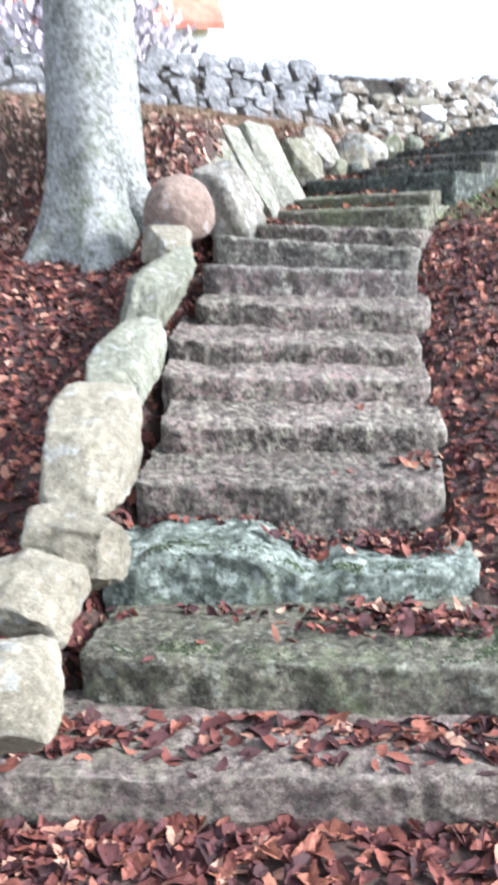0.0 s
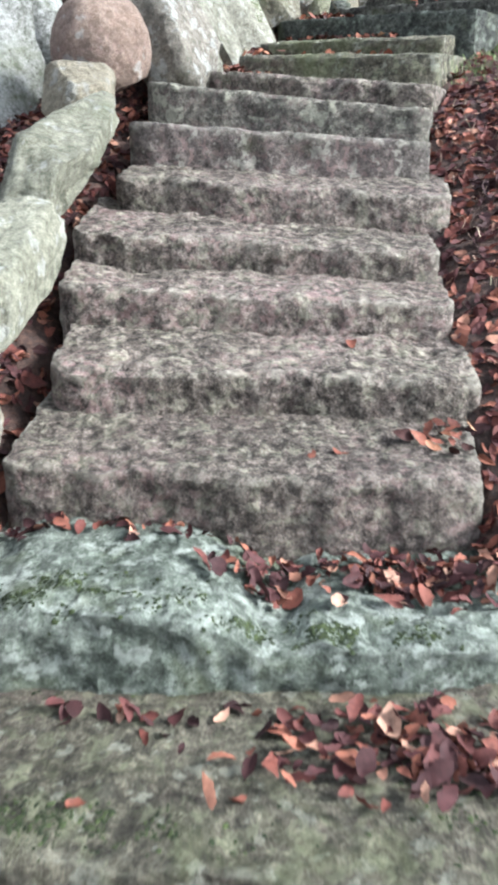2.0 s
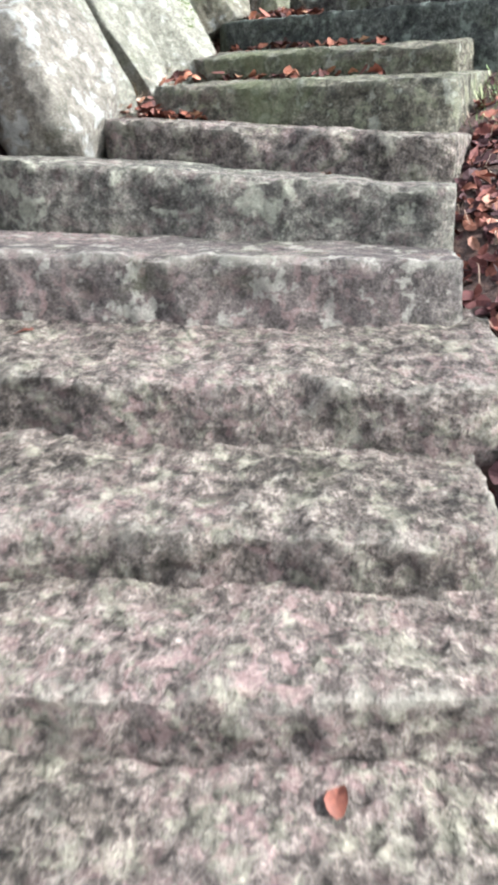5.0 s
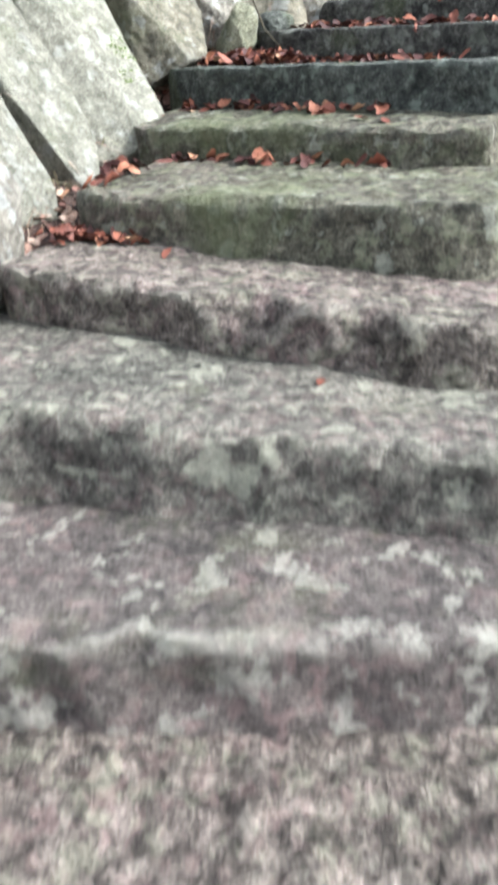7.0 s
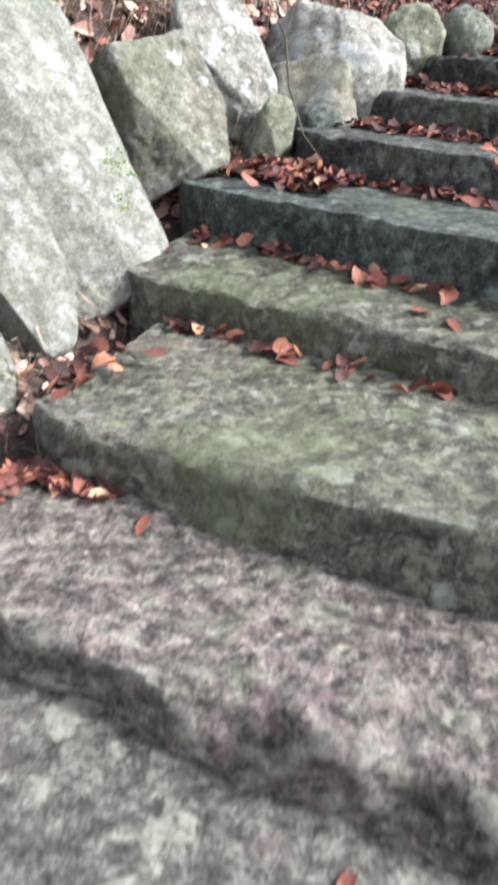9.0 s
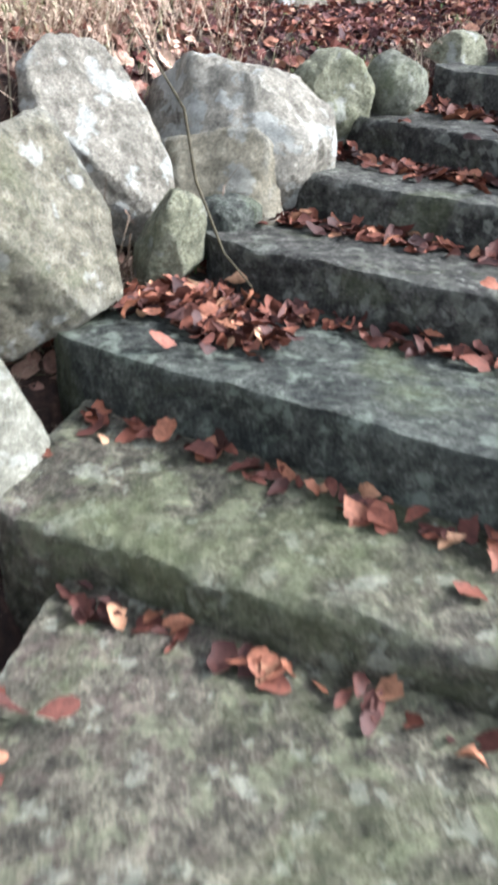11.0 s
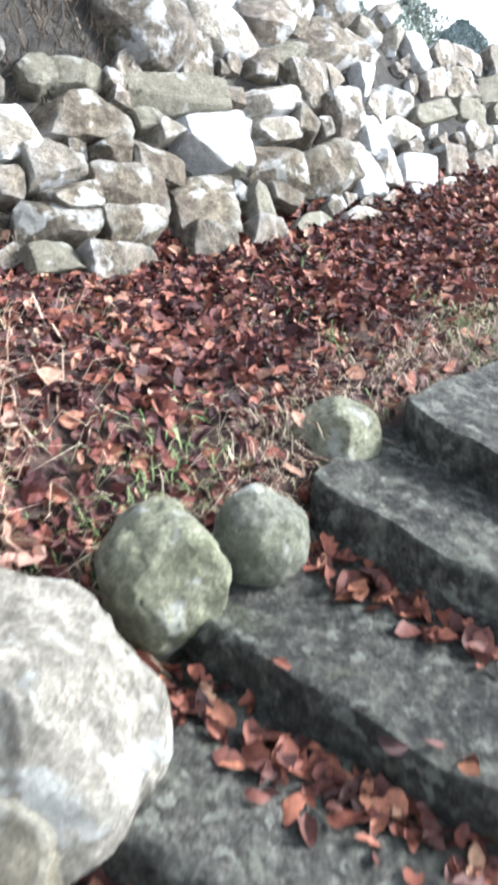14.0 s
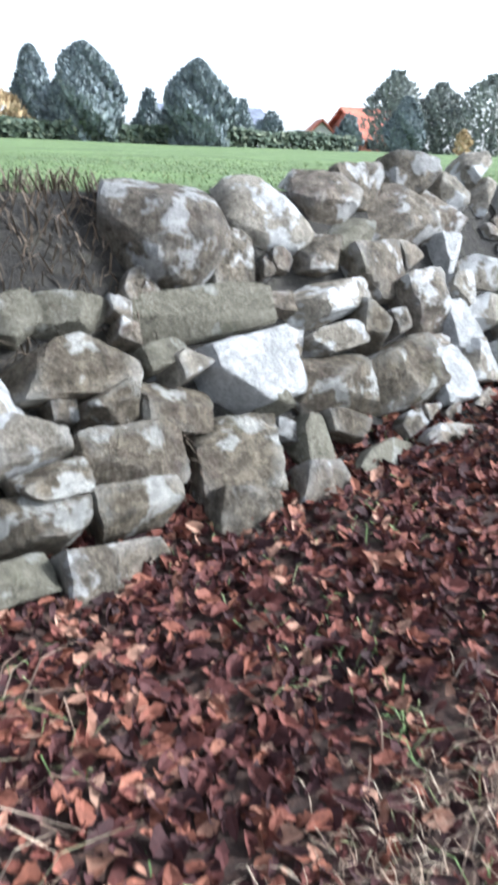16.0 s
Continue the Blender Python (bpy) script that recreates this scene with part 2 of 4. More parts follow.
BARK = rock_material("bark_beech", (0.16, 0.165, 0.14), (0.35, 0.355, 0.325), (0.56, 0.56, 0.53), 0.4, 0.6, 0.0, 0.0, (0.6, 0.62, 0.57), 1.2)
SOIL = earth_material("soil_leaf_mould", (0.018, 0.012, 0.009), (0.055, 0.03, 0.022), (0.14, 0.075, 0.05), 45.0)
# earth behind the wall stones, near black: shade between them put into its colour
CORE = earth_material("wall_core_shaded_earth", (0.008, 0.008, 0.007), (0.025, 0.022, 0.018), (0.06, 0.055, 0.04), 20.0)
LAWN = earth_material("lawn", (0.055, 0.095, 0.025), (0.1, 0.155, 0.045), (0.16, 0.215, 0.075), 14.0)
LEAF = island_material("dead_leaf", [(0.0, (0.022, 0.01, 0.01)), (0.35, (0.055, 0.019, 0.019)), (0.68, (0.125, 0.04, 0.029)), (0.9, (0.22, 0.085, 0.052)), (1.0, (0.33, 0.2, 0.14))], 0.75, 50)
LEAF_WARM = island_material("dead_leaf_dry", [(0.0, (0.025, 0.01, 0.009)), (0.35, (0.075, 0.026, 0.019)), (0.75, (0.18, 0.062, 0.038)), (0.93, (0.28, 0.12, 0.068)), (1.0, (0.42, 0.25, 0.15))], 0.65, 90)
LEAF_PALE = island_material("dead_leaf_bleached", [(0.0, (0.15, 0.075, 0.06)), (0.4, (0.29, 0.165, 0.125)), (0.75, (0.42, 0.28, 0.21)), (1.0, (0.55, 0.42, 0.33))], 0.8, 50)
STRAW = island_material("dry_grass", [(0.0, (0.2, 0.125, 0.09)), (0.5, (0.37, 0.27, 0.195)), (0.8, (0.46, 0.37, 0.28)), (1.0, (0.17, 0.2, 0.08))], 0.7, 20)
BLADE = island_material("green_grass", [(0.0, (0.08, 0.13, 0.045)), (0.6, (0.15, 0.21, 0.08)), (1.0, (0.27, 0.29, 0.15))], 0.6, 20)
MOSS = island_material("moss", [(0.0, (0.012, 0.018, 0.008)), (0.7, (0.026, 0.036, 0.014)), (1.0, (0.05, 0.065, 0.024))], 0.9, 80)
MOSS_BRIGHT = island_material("bright_moss", [(0.0, (0.035, 0.05, 0.012)), (0.6, (0.065, 0.09, 0.022)), (1.0, (0.11, 0.14, 0.045))], 0.9, 60)
# needles lightened to blue-grey: the haze of distance is painted into them
CONIFER_HAZED = island_material("conifer_needles_hazed", [(0.0, (0.15, 0.18, 0.195)), (0.5, (0.18, 0.215, 0.22)), (1.0, (0.22, 0.25, 0.245))], 0.8, 4)
HEDGE = island_material("hedge_leaves", [(0.0, (0.05, 0.07, 0.05)), (0.6, (0.1, 0.13, 0.09)), (1.0, (0.16, 0.18, 0.12))], 0.8, 4)
# twig colour raised to imitate haze on the far trees
TWIG_HAZED = island_material("bare_twigs_hazed", [(0.0, (0.16, 0.18, 0.17)), (1.0, (0.3, 0.32, 0.28))], 0.9, 4)
# pale lilac stands for haze and glare over a dark evergreen shrub
LILAC_HAZED = island_material("lilac_grey_haze_twigs", [(0.0, (0.3, 0.26, 0.29)), (1.0, (0.5, 0.45, 0.5))], 0.9, 4)
AUTUMN = island_material("yellow_leaves", [(0.0, (0.36, 0.25, 0.13)), (1.0, (0.52, 0.4, 0.24))], 0.8, 4)
TILE = earth_material("red_roof_tile", (0.3, 0.09, 0.06), (0.42, 0.14, 0.09), (0.5, 0.2, 0.14), 3.0)
SLATE = earth_material("blue_slate", (0.12, 0.14, 0.18), (0.17, 0.19, 0.24), (0.22, 0.24, 0.3), 2.0)
PLASTER = earth_material("white_plaster", (0.7, 0.69, 0.67), (0.78, 0.77, 0.75), (0.82, 0.81, 0.8), 2.0)
BRICK = earth_material("red_brick", (0.24, 0.1, 0.07), (0.33, 0.14, 0.1), (0.4, 0.19, 0.14), 5.0)
DEAD_GRASS = island_material("withered_grass", [(0.0, (0.05, 0.038, 0.028)), (0.6, (0.11, 0.085, 0.06)), (1.0, (0.2, 0.15, 0.11))], 0.8, 20)
STEM = island_material("dry_stem", [(0.0, (0.045, 0.038, 0.022)), (1.0, (0.07, 0.058, 0.034))], 0.8, 30)
GLASS = bpy.data.materials.new("dark_window_glass")
GLASS.use_nodes = True
GLASS.node_tree.nodes["Principled BSDF"].inputs["Base Color"].default_value = (0.03, 0.035, 0.04, 1)
GLASS.node_tree.nodes["Principled BSDF"].inputs["Roughness"].default_value = 0.08


# ---- building helpers ----
def mesh_from(name, verts, faces, mat, smooth=True):
    me = bpy.data.meshes.new(name)
    me.from_pydata([tuple(v) for v in verts], [], [tuple(f) for f in faces])
    for mt in mat if isinstance(mat, (list, tuple)) else (mat,):
        me.materials.append(mt)
    if smooth:
        me.polygons.foreach_set("use_smooth", [True] * len(me.polygons))
    me.update()
    return me


def part(name, me, parent, label=""):
    ob = new(name, me)
    ob.parent = parent
    return tagged(ob, label)


SOLIDS = []  # world-space surfaces on which leaves come to rest


def keep_solid(ob, me):
    m = ob.matrix_world
    SOLIDS.append(([m @ v.co for v in me.vertices], [tuple(p.vertices) for p in me.polygons]))


def fbm(p, octaves=4, gain=0.5):
    s, a, q = 0.0, 1.0, Vector(p)
    for _ in range(octaves):
        s += a * noise.noise(q)
        q = q * 2.03 + Vector((1.7, 9.2, 3.3))
        a *= gain
    return s


def box_surface(nx, ny, nz):
    """Vertices in -1..1 and faces of a box cut into cells, joined at the edges."""
    index, verts, faces = {}, [], []

    def vid(i, j, k):
        key = (i, j, k)
        if key not in index:
            index[key] = len(verts)
            verts.append((2 * i / nx - 1, 2 * j / ny - 1, 2 * k / nz - 1))
        return index[key]

    for i in range(nx):
        for j in range(ny):
            faces.append((vid(i, j, nz), vid(i + 1, j, nz), vid(i + 1, j + 1, nz), vid(i, j + 1, nz)))
            faces.append((vid(i, j, 0), vid(i, j + 1, 0), vid(i + 1, j + 1, 0), vid(i + 1, j, 0)))
    for i in range(nx):
        for k in range(nz):
            faces.append((vid(i, 0, k), vid(i + 1, 0, k), vid(i + 1, 0, k + 1), vid(i, 0, k + 1)))
            faces.append((vid(i, ny, k), vid(i, ny, k + 1), vid(i + 1, ny, k + 1), vid(i + 1, ny, k)))
    for j in range(ny):
        for k in range(nz):
            faces.append((vid(0, j, k), vid(0, j, k + 1), vid(0, j + 1, k + 1), vid(0, j + 1, k)))
            faces.append((vid(nx, j, k), vid(nx, j + 1, k), vid(nx, j + 1, k + 1), vid(nx, j, k + 1)))
    return verts, faces


STEP_EDGES, STEP_FEET = [], []


def stone_step(left, right, depth, thick, mat, label, seed, rough=0.012, bow=0.02, skew=0.0, hump=None, crisp=False, notch=(), tilt=0.0):
    """A quarried granite block: left and right are the ends of its upper front edge.

    Flakes are struck off along that edge, the riser is pitched in shallow scoops and the tread is
    pitted; notch holds (place along x, depth, half-width),
    tilt is the tread's rise from front to back."""
    rng = random.Random(seed * 17 + 3)
    L, R = Vector(left), Vector(right)
    along = R - L
    w = along.length
    flat = Vector((along.x, along.y, 0)).normalized()
    back = Vector((-flat.y, flat.x, 0))
    depth += 0.1
    verts, faces = box_surface(max(24, int(w / 0.0145)), max(12, int(depth / 0.02)), 20)
    half = Vector((w / 2 + 0.02, depth / 2, thick / 2))
    rad = 0.006 if crisp else 0.009
    off = Vector((seed * 7.31, seed * 3.17, seed * 1.93))
    flakes, x = [], -half.x
    while x < half.x:
        th = rng.uniform(0.3, 1.25)
        flakes.append((x, rng.uniform(0.004, 0.019) * (0.7 if crisp else 1.0), rng.uniform(0.025, 0.1), math.cos(th), math.sin(th)))
        x += rng.uniform(0.02, 0.09)
    for nx, nd, nw in notch:
        flakes.append((nx, nd, nw, 0.8, 0.6))
    dents = [(rng.uniform(-half.x, half.x), rng.uniform(-half.z, half.z), rng.uniform(0.002, 0.007), rng.uniform(0.025, 0.07)) for _ in range(int(w * 60))]
    pits = [(rng.uniform(-half.x, half.x), rng.uniform(-half.y, half.y), rng.uniform(0.002, 0.4 * rough + 0.003), rng.uniform(0.03, 0.12)) for _ in range(int(w * 30))]
    out = []
    for v in verts:
        p = Vector((v[0] * half.x, v[1] * half.y, v[2] * half.z))
        r = rad * (0.6 + 0.9 * abs(noise.noise(p * 3.1 + off)))
        inner = Vector([max(-h + r, min(h - r, c)) for c, h in zip(p, half)])
        d = p - inner
        nrm = d.normalized() if d.length > 1e-6 else Vector((0, 0, 1))
        if d.length > 1e-6:
            p = inner + nrm * r
        q = p + off
        if v[2] > 0.999:
            for cx, cy, dd, rr in pits:
                r2 = ((p.x - cx) ** 2 + (p.y - cy) ** 2) / (rr * rr)
                if r2 < 1:
                    p.z -= dd * (1 - r2)
        if v[1] < -0.999:
            for cx, cz, dd, rr in dents:
                r2 = ((p.x - cx) ** 2 + (p.z - cz) ** 2) / (rr * rr)
                if r2 < 1:
                    p.y += dd * (1 - r2)
        if v[1] < -0.5 and v[2] > -0.2:
            for cx, dd, hw, c, s in flakes:
                dx = (p.x - cx) / hw
                if abs(dx) < 1:
                    over = (-half.y - p.y) * c + (p.z - half.z) * s + dd * (1 - dx * dx)
                    if over > 0:
                        p.y += c * over
                        p.z -= s * over
        # ends worn in plan, front edge wandering
        p.y -= 0.045 * abs(v[0]) ** 12 * v[1]
        if v[1] < 0:
            p.y -= v[1] * bow * (noise.noise(Vector((q.x * 2.2, 0.3, seed))) * 0.7 + 0.6 * noise.noise(Vector((q.x * 6.0, 1.3, seed))))
            p.y -= v[1] * 0.022 * (1 - v[2]) * 0.5 * (0.5 if seed % 2 else -0.3)
        amp = rough * (0.9 if v[2] > 0.9 else 0.7)
        p += nrm * ((0.25 if v[1] < -0.99 else 0.6) * amp * fbm(q * 3.5, 2, 0.5) + 0.55 * amp * fbm(q * 13, 3, 0.75))
        if v[2] > 0:
            p.z += tilt * 0.5 * (v[1] + 1) * v[2]
        if hump and v[2] > 0:
            for hx, hw, hh in hump:
                p.z += hh * math.exp(-((v[0] - hx) / hw) ** 4)
        u = (p.x + half.x) / w
        pos = Vector((L.x, L.y, 0)) + flat * (p.x + half.x) + back * (p.y + half.y + skew * (u - 0.5))
        pos.z = L.z + (R.z - L.z) * u + p.z - half.z
        out.append(pos)
    c = Vector((L + R) / 2)
    me = mesh_from("stone_step", [v - c for v in out], faces, mat)
    ob = new("stone_step", me)
    ob.location = c
    bpy.context.view_layer.update()
    keep_solid(ob, me)
    me.set_sharp_from_angle(angle=radians(32))
    STEP_EDGES.append(ob)
    STEP_FEET.append((L, R, back))
    return tagged(ob, label, "stone step", "steps of the stone stair")


def rock_mesh(radii, seed, boxy=0.0, facets=7, rough=0.05, sub=4):
    """A boulder: rounded or blocky body with worn flat facets and pitted skin."""
    rng = random.Random(seed)
    bm = bmesh.new()
    bmesh.ops.create_icosphere(bm, subdivisions=sub, radius=1)
    planes = []
    for _ in range(facets):
        n = Vector((rng.gauss(0, 1), rng.gauss(0, 1), rng.gauss(0, 1))).normalized()
        planes.append((n, rng.uniform(0.74, 0.97)))
    off = Vector((rng.uniform(-50, 50), rng.uniform(-50, 50), rng.uniform(-50, 50)))
    R = Vector(radii)
    for v in bm.verts:
        d = v.co.normalized()
        e = 2 + 16 * boxy * boxy + 2 * boxy
        s = (abs(d.x) ** e + abs(d.y) ** e + abs(d.z) ** e) ** (-1 / e)
        p = d * s
        for n, dist in planes:
            over = p.dot(n) - dist
            if over > 0:
                p -= n * over * 0.95
        p *= 1 + rough * 1.6 * noise.noise(d * 1.6 + off) + rough * fbm(d * 4 + off, 5, 0.62) * 0.7
        v.co = Vector((p.x * R.x, p.y * R.y, p.z * R.z))
    verts = [v.co.copy() for v in bm.verts]
    faces = [[v.index for v in f.verts] for f in bm.faces]
    bm.free()
    return verts, faces


def boulder(name, loc, radii, turn, mat, label, category="boulder", group="", seed=1, boxy=0.0, facets=7, rough=0.05, sub=5):
    verts, faces = rock_mesh(radii, seed, boxy, facets, rough, sub)
    me = mesh_from(name, verts, faces, mat)
    ob = new(name, me)
    ob.matrix_world = pose(*loc, *turn)
    return tagged(ob, label, category, group)


# ---- the lie of the land ----
PROFILE = ((-400.0, -3.0), (-20.0, -0.25), (1.0, 0.0), (2.35, 0.02), (2.9, 0.2), (3.3, 0.36), (4.1, 0.74), (4.9, 1.16), (5.8, 1.62), (6.8, 1.98), (7.8, 2.33), (8.6, 2.64), (9.2, 2.93), (9.9, 3.12), (12.0, 3.4), (400.0, 5.0))
LEFT_EDGE = ((-0.1, 2.4), (-0.1, 4.6), (0.02, 5.5), (0.28, 6.45), (0.58, 7.44), (0.68, 7.83), (1.1, 8.09), (1.32, 8.39), (1.53, 8.62), (1.9, 8.87), (2.22, 9.05), (2.9, 9.35), (9.0, 12.4))
WALL_O, WALL_E, WALL_G = Vector((1.95, 10.17, 3.23)), Vector((0.9042, 0.4271, 0.0)), Vector((-0.2484, 0.526, 0.8134))
WALL_N = WALL_E.cross(WALL_G).normalized()
if WALL_N.y > 0:
    WALL_N = -WALL_N
WALL_IN = Vector((-0.4271, 0.9042, 0.0))


def along_table(table, x):
    for (a, fa), (b, fb) in zip(table, table[1:]):
        if x <= b:
            return fa + (fb - fa) * max(0.0, min(1.0, (x - a) / (b - a)))
    return table[-1][1]


def ease(a, b, x):
    u = max(0.0, min(1.0, (x - a) / (b - a)))
    return u * u * (3 - 2 * u)


def left_of_stair(x, y):
    """Metres by which a place lies to the left of the stair's left ends."""
    best, side = 1e9, 0.0
    for (ax, ay), (bx, by) in zip(LEFT_EDGE, LEFT_EDGE[1:]):
        dx, dy = bx - ax, by - ay
        u = max(0.0, min(1.0, ((x - ax) * dx + (y - ay) * dy) / (dx * dx + dy * dy)))
        d = math.hypot(x - ax - u * dx, y - ay - u * dy)
        if d < best:
            best, side = d, dx * (y - ay) - dy * (x - ax)
    return best if side > 0 else -best


def ground_z(x, y):
    yy = y + 0.2 * max(0.0, min(x, 6.0) - 1.4) * ease(3.0, 7.0, y)
    low = along_table(PROFILE, yy) - 0.05 + 0.07 * ease(1.2, 1.6, x) * ease(3.0, 4.0, y)
    if y < 40 and abs(x) < 40:
        low += 0.03 * noise.noise(Vector((x * 1.1, y * 1.1, 0))) + 0.012 * noise.noise(Vector((x * 4, y * 4, 3)))
    q = (x - WALL_O.x) * WALL_IN.x + (y - WALL_O.y) * WALL_IN.y
    z = low
    if 2.4 < y < 9.6 and -0.3 < x < 3.2:
        s = -left_of_stair(x, y)
        low -= 0.24 * ease(-0.12, 0.08, s) * ease(1.38 - 0.22 * ease(4.9, 5.4, y), 1.24 - 0.22 * ease(4.9, 5.4, y), s) * ease(2.5, 2.9, y)
        z = low
    if y > 5.5 or q > -1:
        bx = max(-5.0, min(6.0, x))
        bank = 2.95 - 0.15 * (bx - 1.4) + 0.18 * (max(5.0, min(13.0, y)) - 8.8) + 0.15 * max(0.0, bx - 1.8)
        bank += 0.03 * noise.noise(Vector((x * 1.3, y * 1.3, 7)))
        d = left_of_stair(x, y)
        k = ease(0.24, 0.6, d) * ease(6.15, 7.1, y + 0.3 * min(0.0, x + 0.2))
        z = low + (bank - low) * k
        if q > 0.0:
            top = 3.93 + 0.011 * min(q, 90.0) + 0.012 * math.sin(x * 0.7)
            top += 0.35 * ease(20, 60, -x)
            z = z + (top - z) * ease(0.02, 0.62, q)
    return z


def spread(lo, hi, step, far):
    mid = list(np.arange(lo, hi + 1e-6, step))
    out, g = [], step
    x = hi
    while x < far:
        g *= 1.35
        x += g
        out.append(x)
    neg, g, x = [], step, lo
    while x > -far:
        g *= 1.35
        x -= g
        neg.append(x)
    return neg[::-1] + mid + out


xs, ys = spread(-4.0, 5.5, 0.08, 1800), spread(0.5, 13.0, 0.08, 1800)
gv = [(x, y, ground_z(x, y)) for y in ys for x in xs]
nxs = len(xs)
gf = [(j * nxs + i, j * nxs + i + 1, (j + 1) * nxs + i + 1, (j + 1) * nxs + i) for j in range(len(ys) - 1) for i in range(nxs - 1)]
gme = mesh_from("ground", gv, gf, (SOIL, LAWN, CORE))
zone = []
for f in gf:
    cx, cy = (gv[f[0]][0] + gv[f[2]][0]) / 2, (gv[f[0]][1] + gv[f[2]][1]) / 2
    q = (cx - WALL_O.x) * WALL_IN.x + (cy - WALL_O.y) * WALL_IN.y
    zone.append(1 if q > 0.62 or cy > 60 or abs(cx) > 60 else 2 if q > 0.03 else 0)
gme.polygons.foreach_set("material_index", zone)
ground = tagged(new("ground", gme), "leaf-strewn sloping earth rising to a green lawn", "ground", kind="structure")
SOLIDS.append(([Vector(v) for v in gv], gf))

# ---- the stair ----
GREY = "rough grey-pink granite step with speckled lichen and worn edge"
GREEN = "mossy green-grey granite step with fallen leaves on it"
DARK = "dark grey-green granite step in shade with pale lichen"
stone_step((-0.62, 2.37, 0.13), (1.62, 2.38, 0.13), 0.42, 0.3, STEP_BROWN, "low brown-grey granite step sunk in fallen leaves", 1, 0.014)
stone_step((-0.12, 2.80, 0.29), (1.46, 2.68, 0.29), 0.58, 0.3, STEP_GREEN, GREEN, 2, 0.014, 0.03)
stone_step((-0.14, 3.23, 0.44), (1.27, 3.27, 0.42), 0.56, 0.36, STEP_PALE, "knobbly moss-green boulder step with a hollow full of leaves", 3, 0.03, 0.035, 0.0, ((-0.45, 0.42, 0.06), (0.12, 0.1, -0.03), (0.6, 0.3, -0.015)))
stone_step((-0.12, 3.79, 0.655), (1.2, 3.7, 0.62), 0.5, 0.36, STEP, GREY, 4, 0.018, 0.035, tilt=0.1)
stone_step((-0.05, 4.12, 0.855), (1.27, 4.1, 0.815), 0.5, 0.36, STEP, GREY, 5, 0.02, 0.035, tilt=0.11)
stone_step((-0.1, 4.5, 1.07), (1.25, 4.47, 0.995), 0.42, 0.36, STEP, GREY, 6, 0.02, 0.03, tilt=0.1)
stone_step((-0.1, 4.76, 1.235), (1.24, 4.72, 1.15), 0.46, 0.38, STEP, GREY, 7, 0.02, 0.035, tilt=0.11)
stone_step((0.0, 5.13, 1.43), (1.32, 4.99, 1.34), 0.45, 0.38, STEP, GREY, 8, 0.018, 0.035, tilt=0.09, notch=((0.21, 0.05, 0.1), (-0.5, 0.035, 0.12)))
stone_step((0.02, 5.42, 1.66), (1.3, 5.36, 1.565), 0.58, 0.42, STEP_PLUM, "tall-faced warm grey granite step with cracked end", 9, 0.01, 0.015)
stone_step((0.03, 5.92, 1.87), (1.32, 5.63, 1.715), 0.56, 0.38, STEP_SPOT, "dark granite step with white and yellow-green lichen patches", 10, 0.012, 0.025)
stone_step((0.29, 6.42, 1.98), (1.39, 5.97, 1.85), 0.56, 0.38, STEP, GREY, 11, 0.012, 0.03, notch=((0.05, 0.05, 0.16), (0.33, 0.04, 0.1)))
stone_step((0.44, 6.82, 2.1), (1.48, 6.34, 2.035), 0.66, 0.4, STEP_GREEN, "broad mossy granite step with yellow-lit end", 12, 0.012, 0.02, tilt=0.06)
stone_step((0.54, 7.47, 2.26), (1.57, 6.79, 2.185), 0.52, 0.34, STEP_GREEN, DARK, 13, 0.012, 0.02, tilt=0.08)
# from here up the granite colour itself carries shade
stone_step((0.65, 7.86, 2.45), (1.78, 6.92, 2.35), 0.6, 0.36, STEP_GREEN_DARK, DARK, 14, 0.009, 0.02, crisp=True)
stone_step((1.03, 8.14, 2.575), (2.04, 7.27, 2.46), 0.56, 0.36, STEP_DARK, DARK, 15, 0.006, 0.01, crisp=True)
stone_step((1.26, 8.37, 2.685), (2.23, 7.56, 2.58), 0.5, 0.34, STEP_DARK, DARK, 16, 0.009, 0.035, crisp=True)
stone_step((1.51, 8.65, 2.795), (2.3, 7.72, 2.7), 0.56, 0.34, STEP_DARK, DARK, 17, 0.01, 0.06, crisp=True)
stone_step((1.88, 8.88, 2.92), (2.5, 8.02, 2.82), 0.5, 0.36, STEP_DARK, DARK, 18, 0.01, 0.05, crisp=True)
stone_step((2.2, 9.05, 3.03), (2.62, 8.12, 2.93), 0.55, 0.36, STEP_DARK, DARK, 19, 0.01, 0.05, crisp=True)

# ---- kerb stones on the left, up to the round boulder ----
KG = "kerb stones beside the stair"
RAMP = 22
boulder("kerb_stone", (-0.19, 2.36, 0.38), (0.17, 0.17, 0.16), (0, 0, 10), KERB, "round pale cream granite kerb boulder", "kerb stone", KG, 21, 0.2, 8, 0.07)
boulder("kerb_stone", (-0.22, 2.72, 0.55), (0.15, 0.15, 0.13), (RAMP, 0, -8), KERB, "round pale cream granite kerb boulder", "kerb stone", KG, 22, 0.45, 8, 0.07)
boulder("kerb_stone", (-0.13, 2.98, 0.60), (0.17, 0.15, 0.13), (RAMP, 0, 5), KERB, "lumpy cream granite kerb stone with lichen", "kerb stone", KG, 23, 0.5, 9, 0.08)
boulder("kerb_stone", (-0.2, 3.46, 0.82), (0.19, 0.42, 0.16), (RAMP, 0, 3), KERB, "long pale cream granite kerb stone, weathered smooth", "kerb stone", KG, 24, 0.6, 8, 0.07)
boulder("kerb_stone", (-0.22, 4.18, 1.10), (0.14, 0.42, 0.13), (RAMP, 0, -3), KERB_GREEN, "long green-lichened granite kerb stone", "kerb stone", KG, 25, 0.75, 6, 0.06)
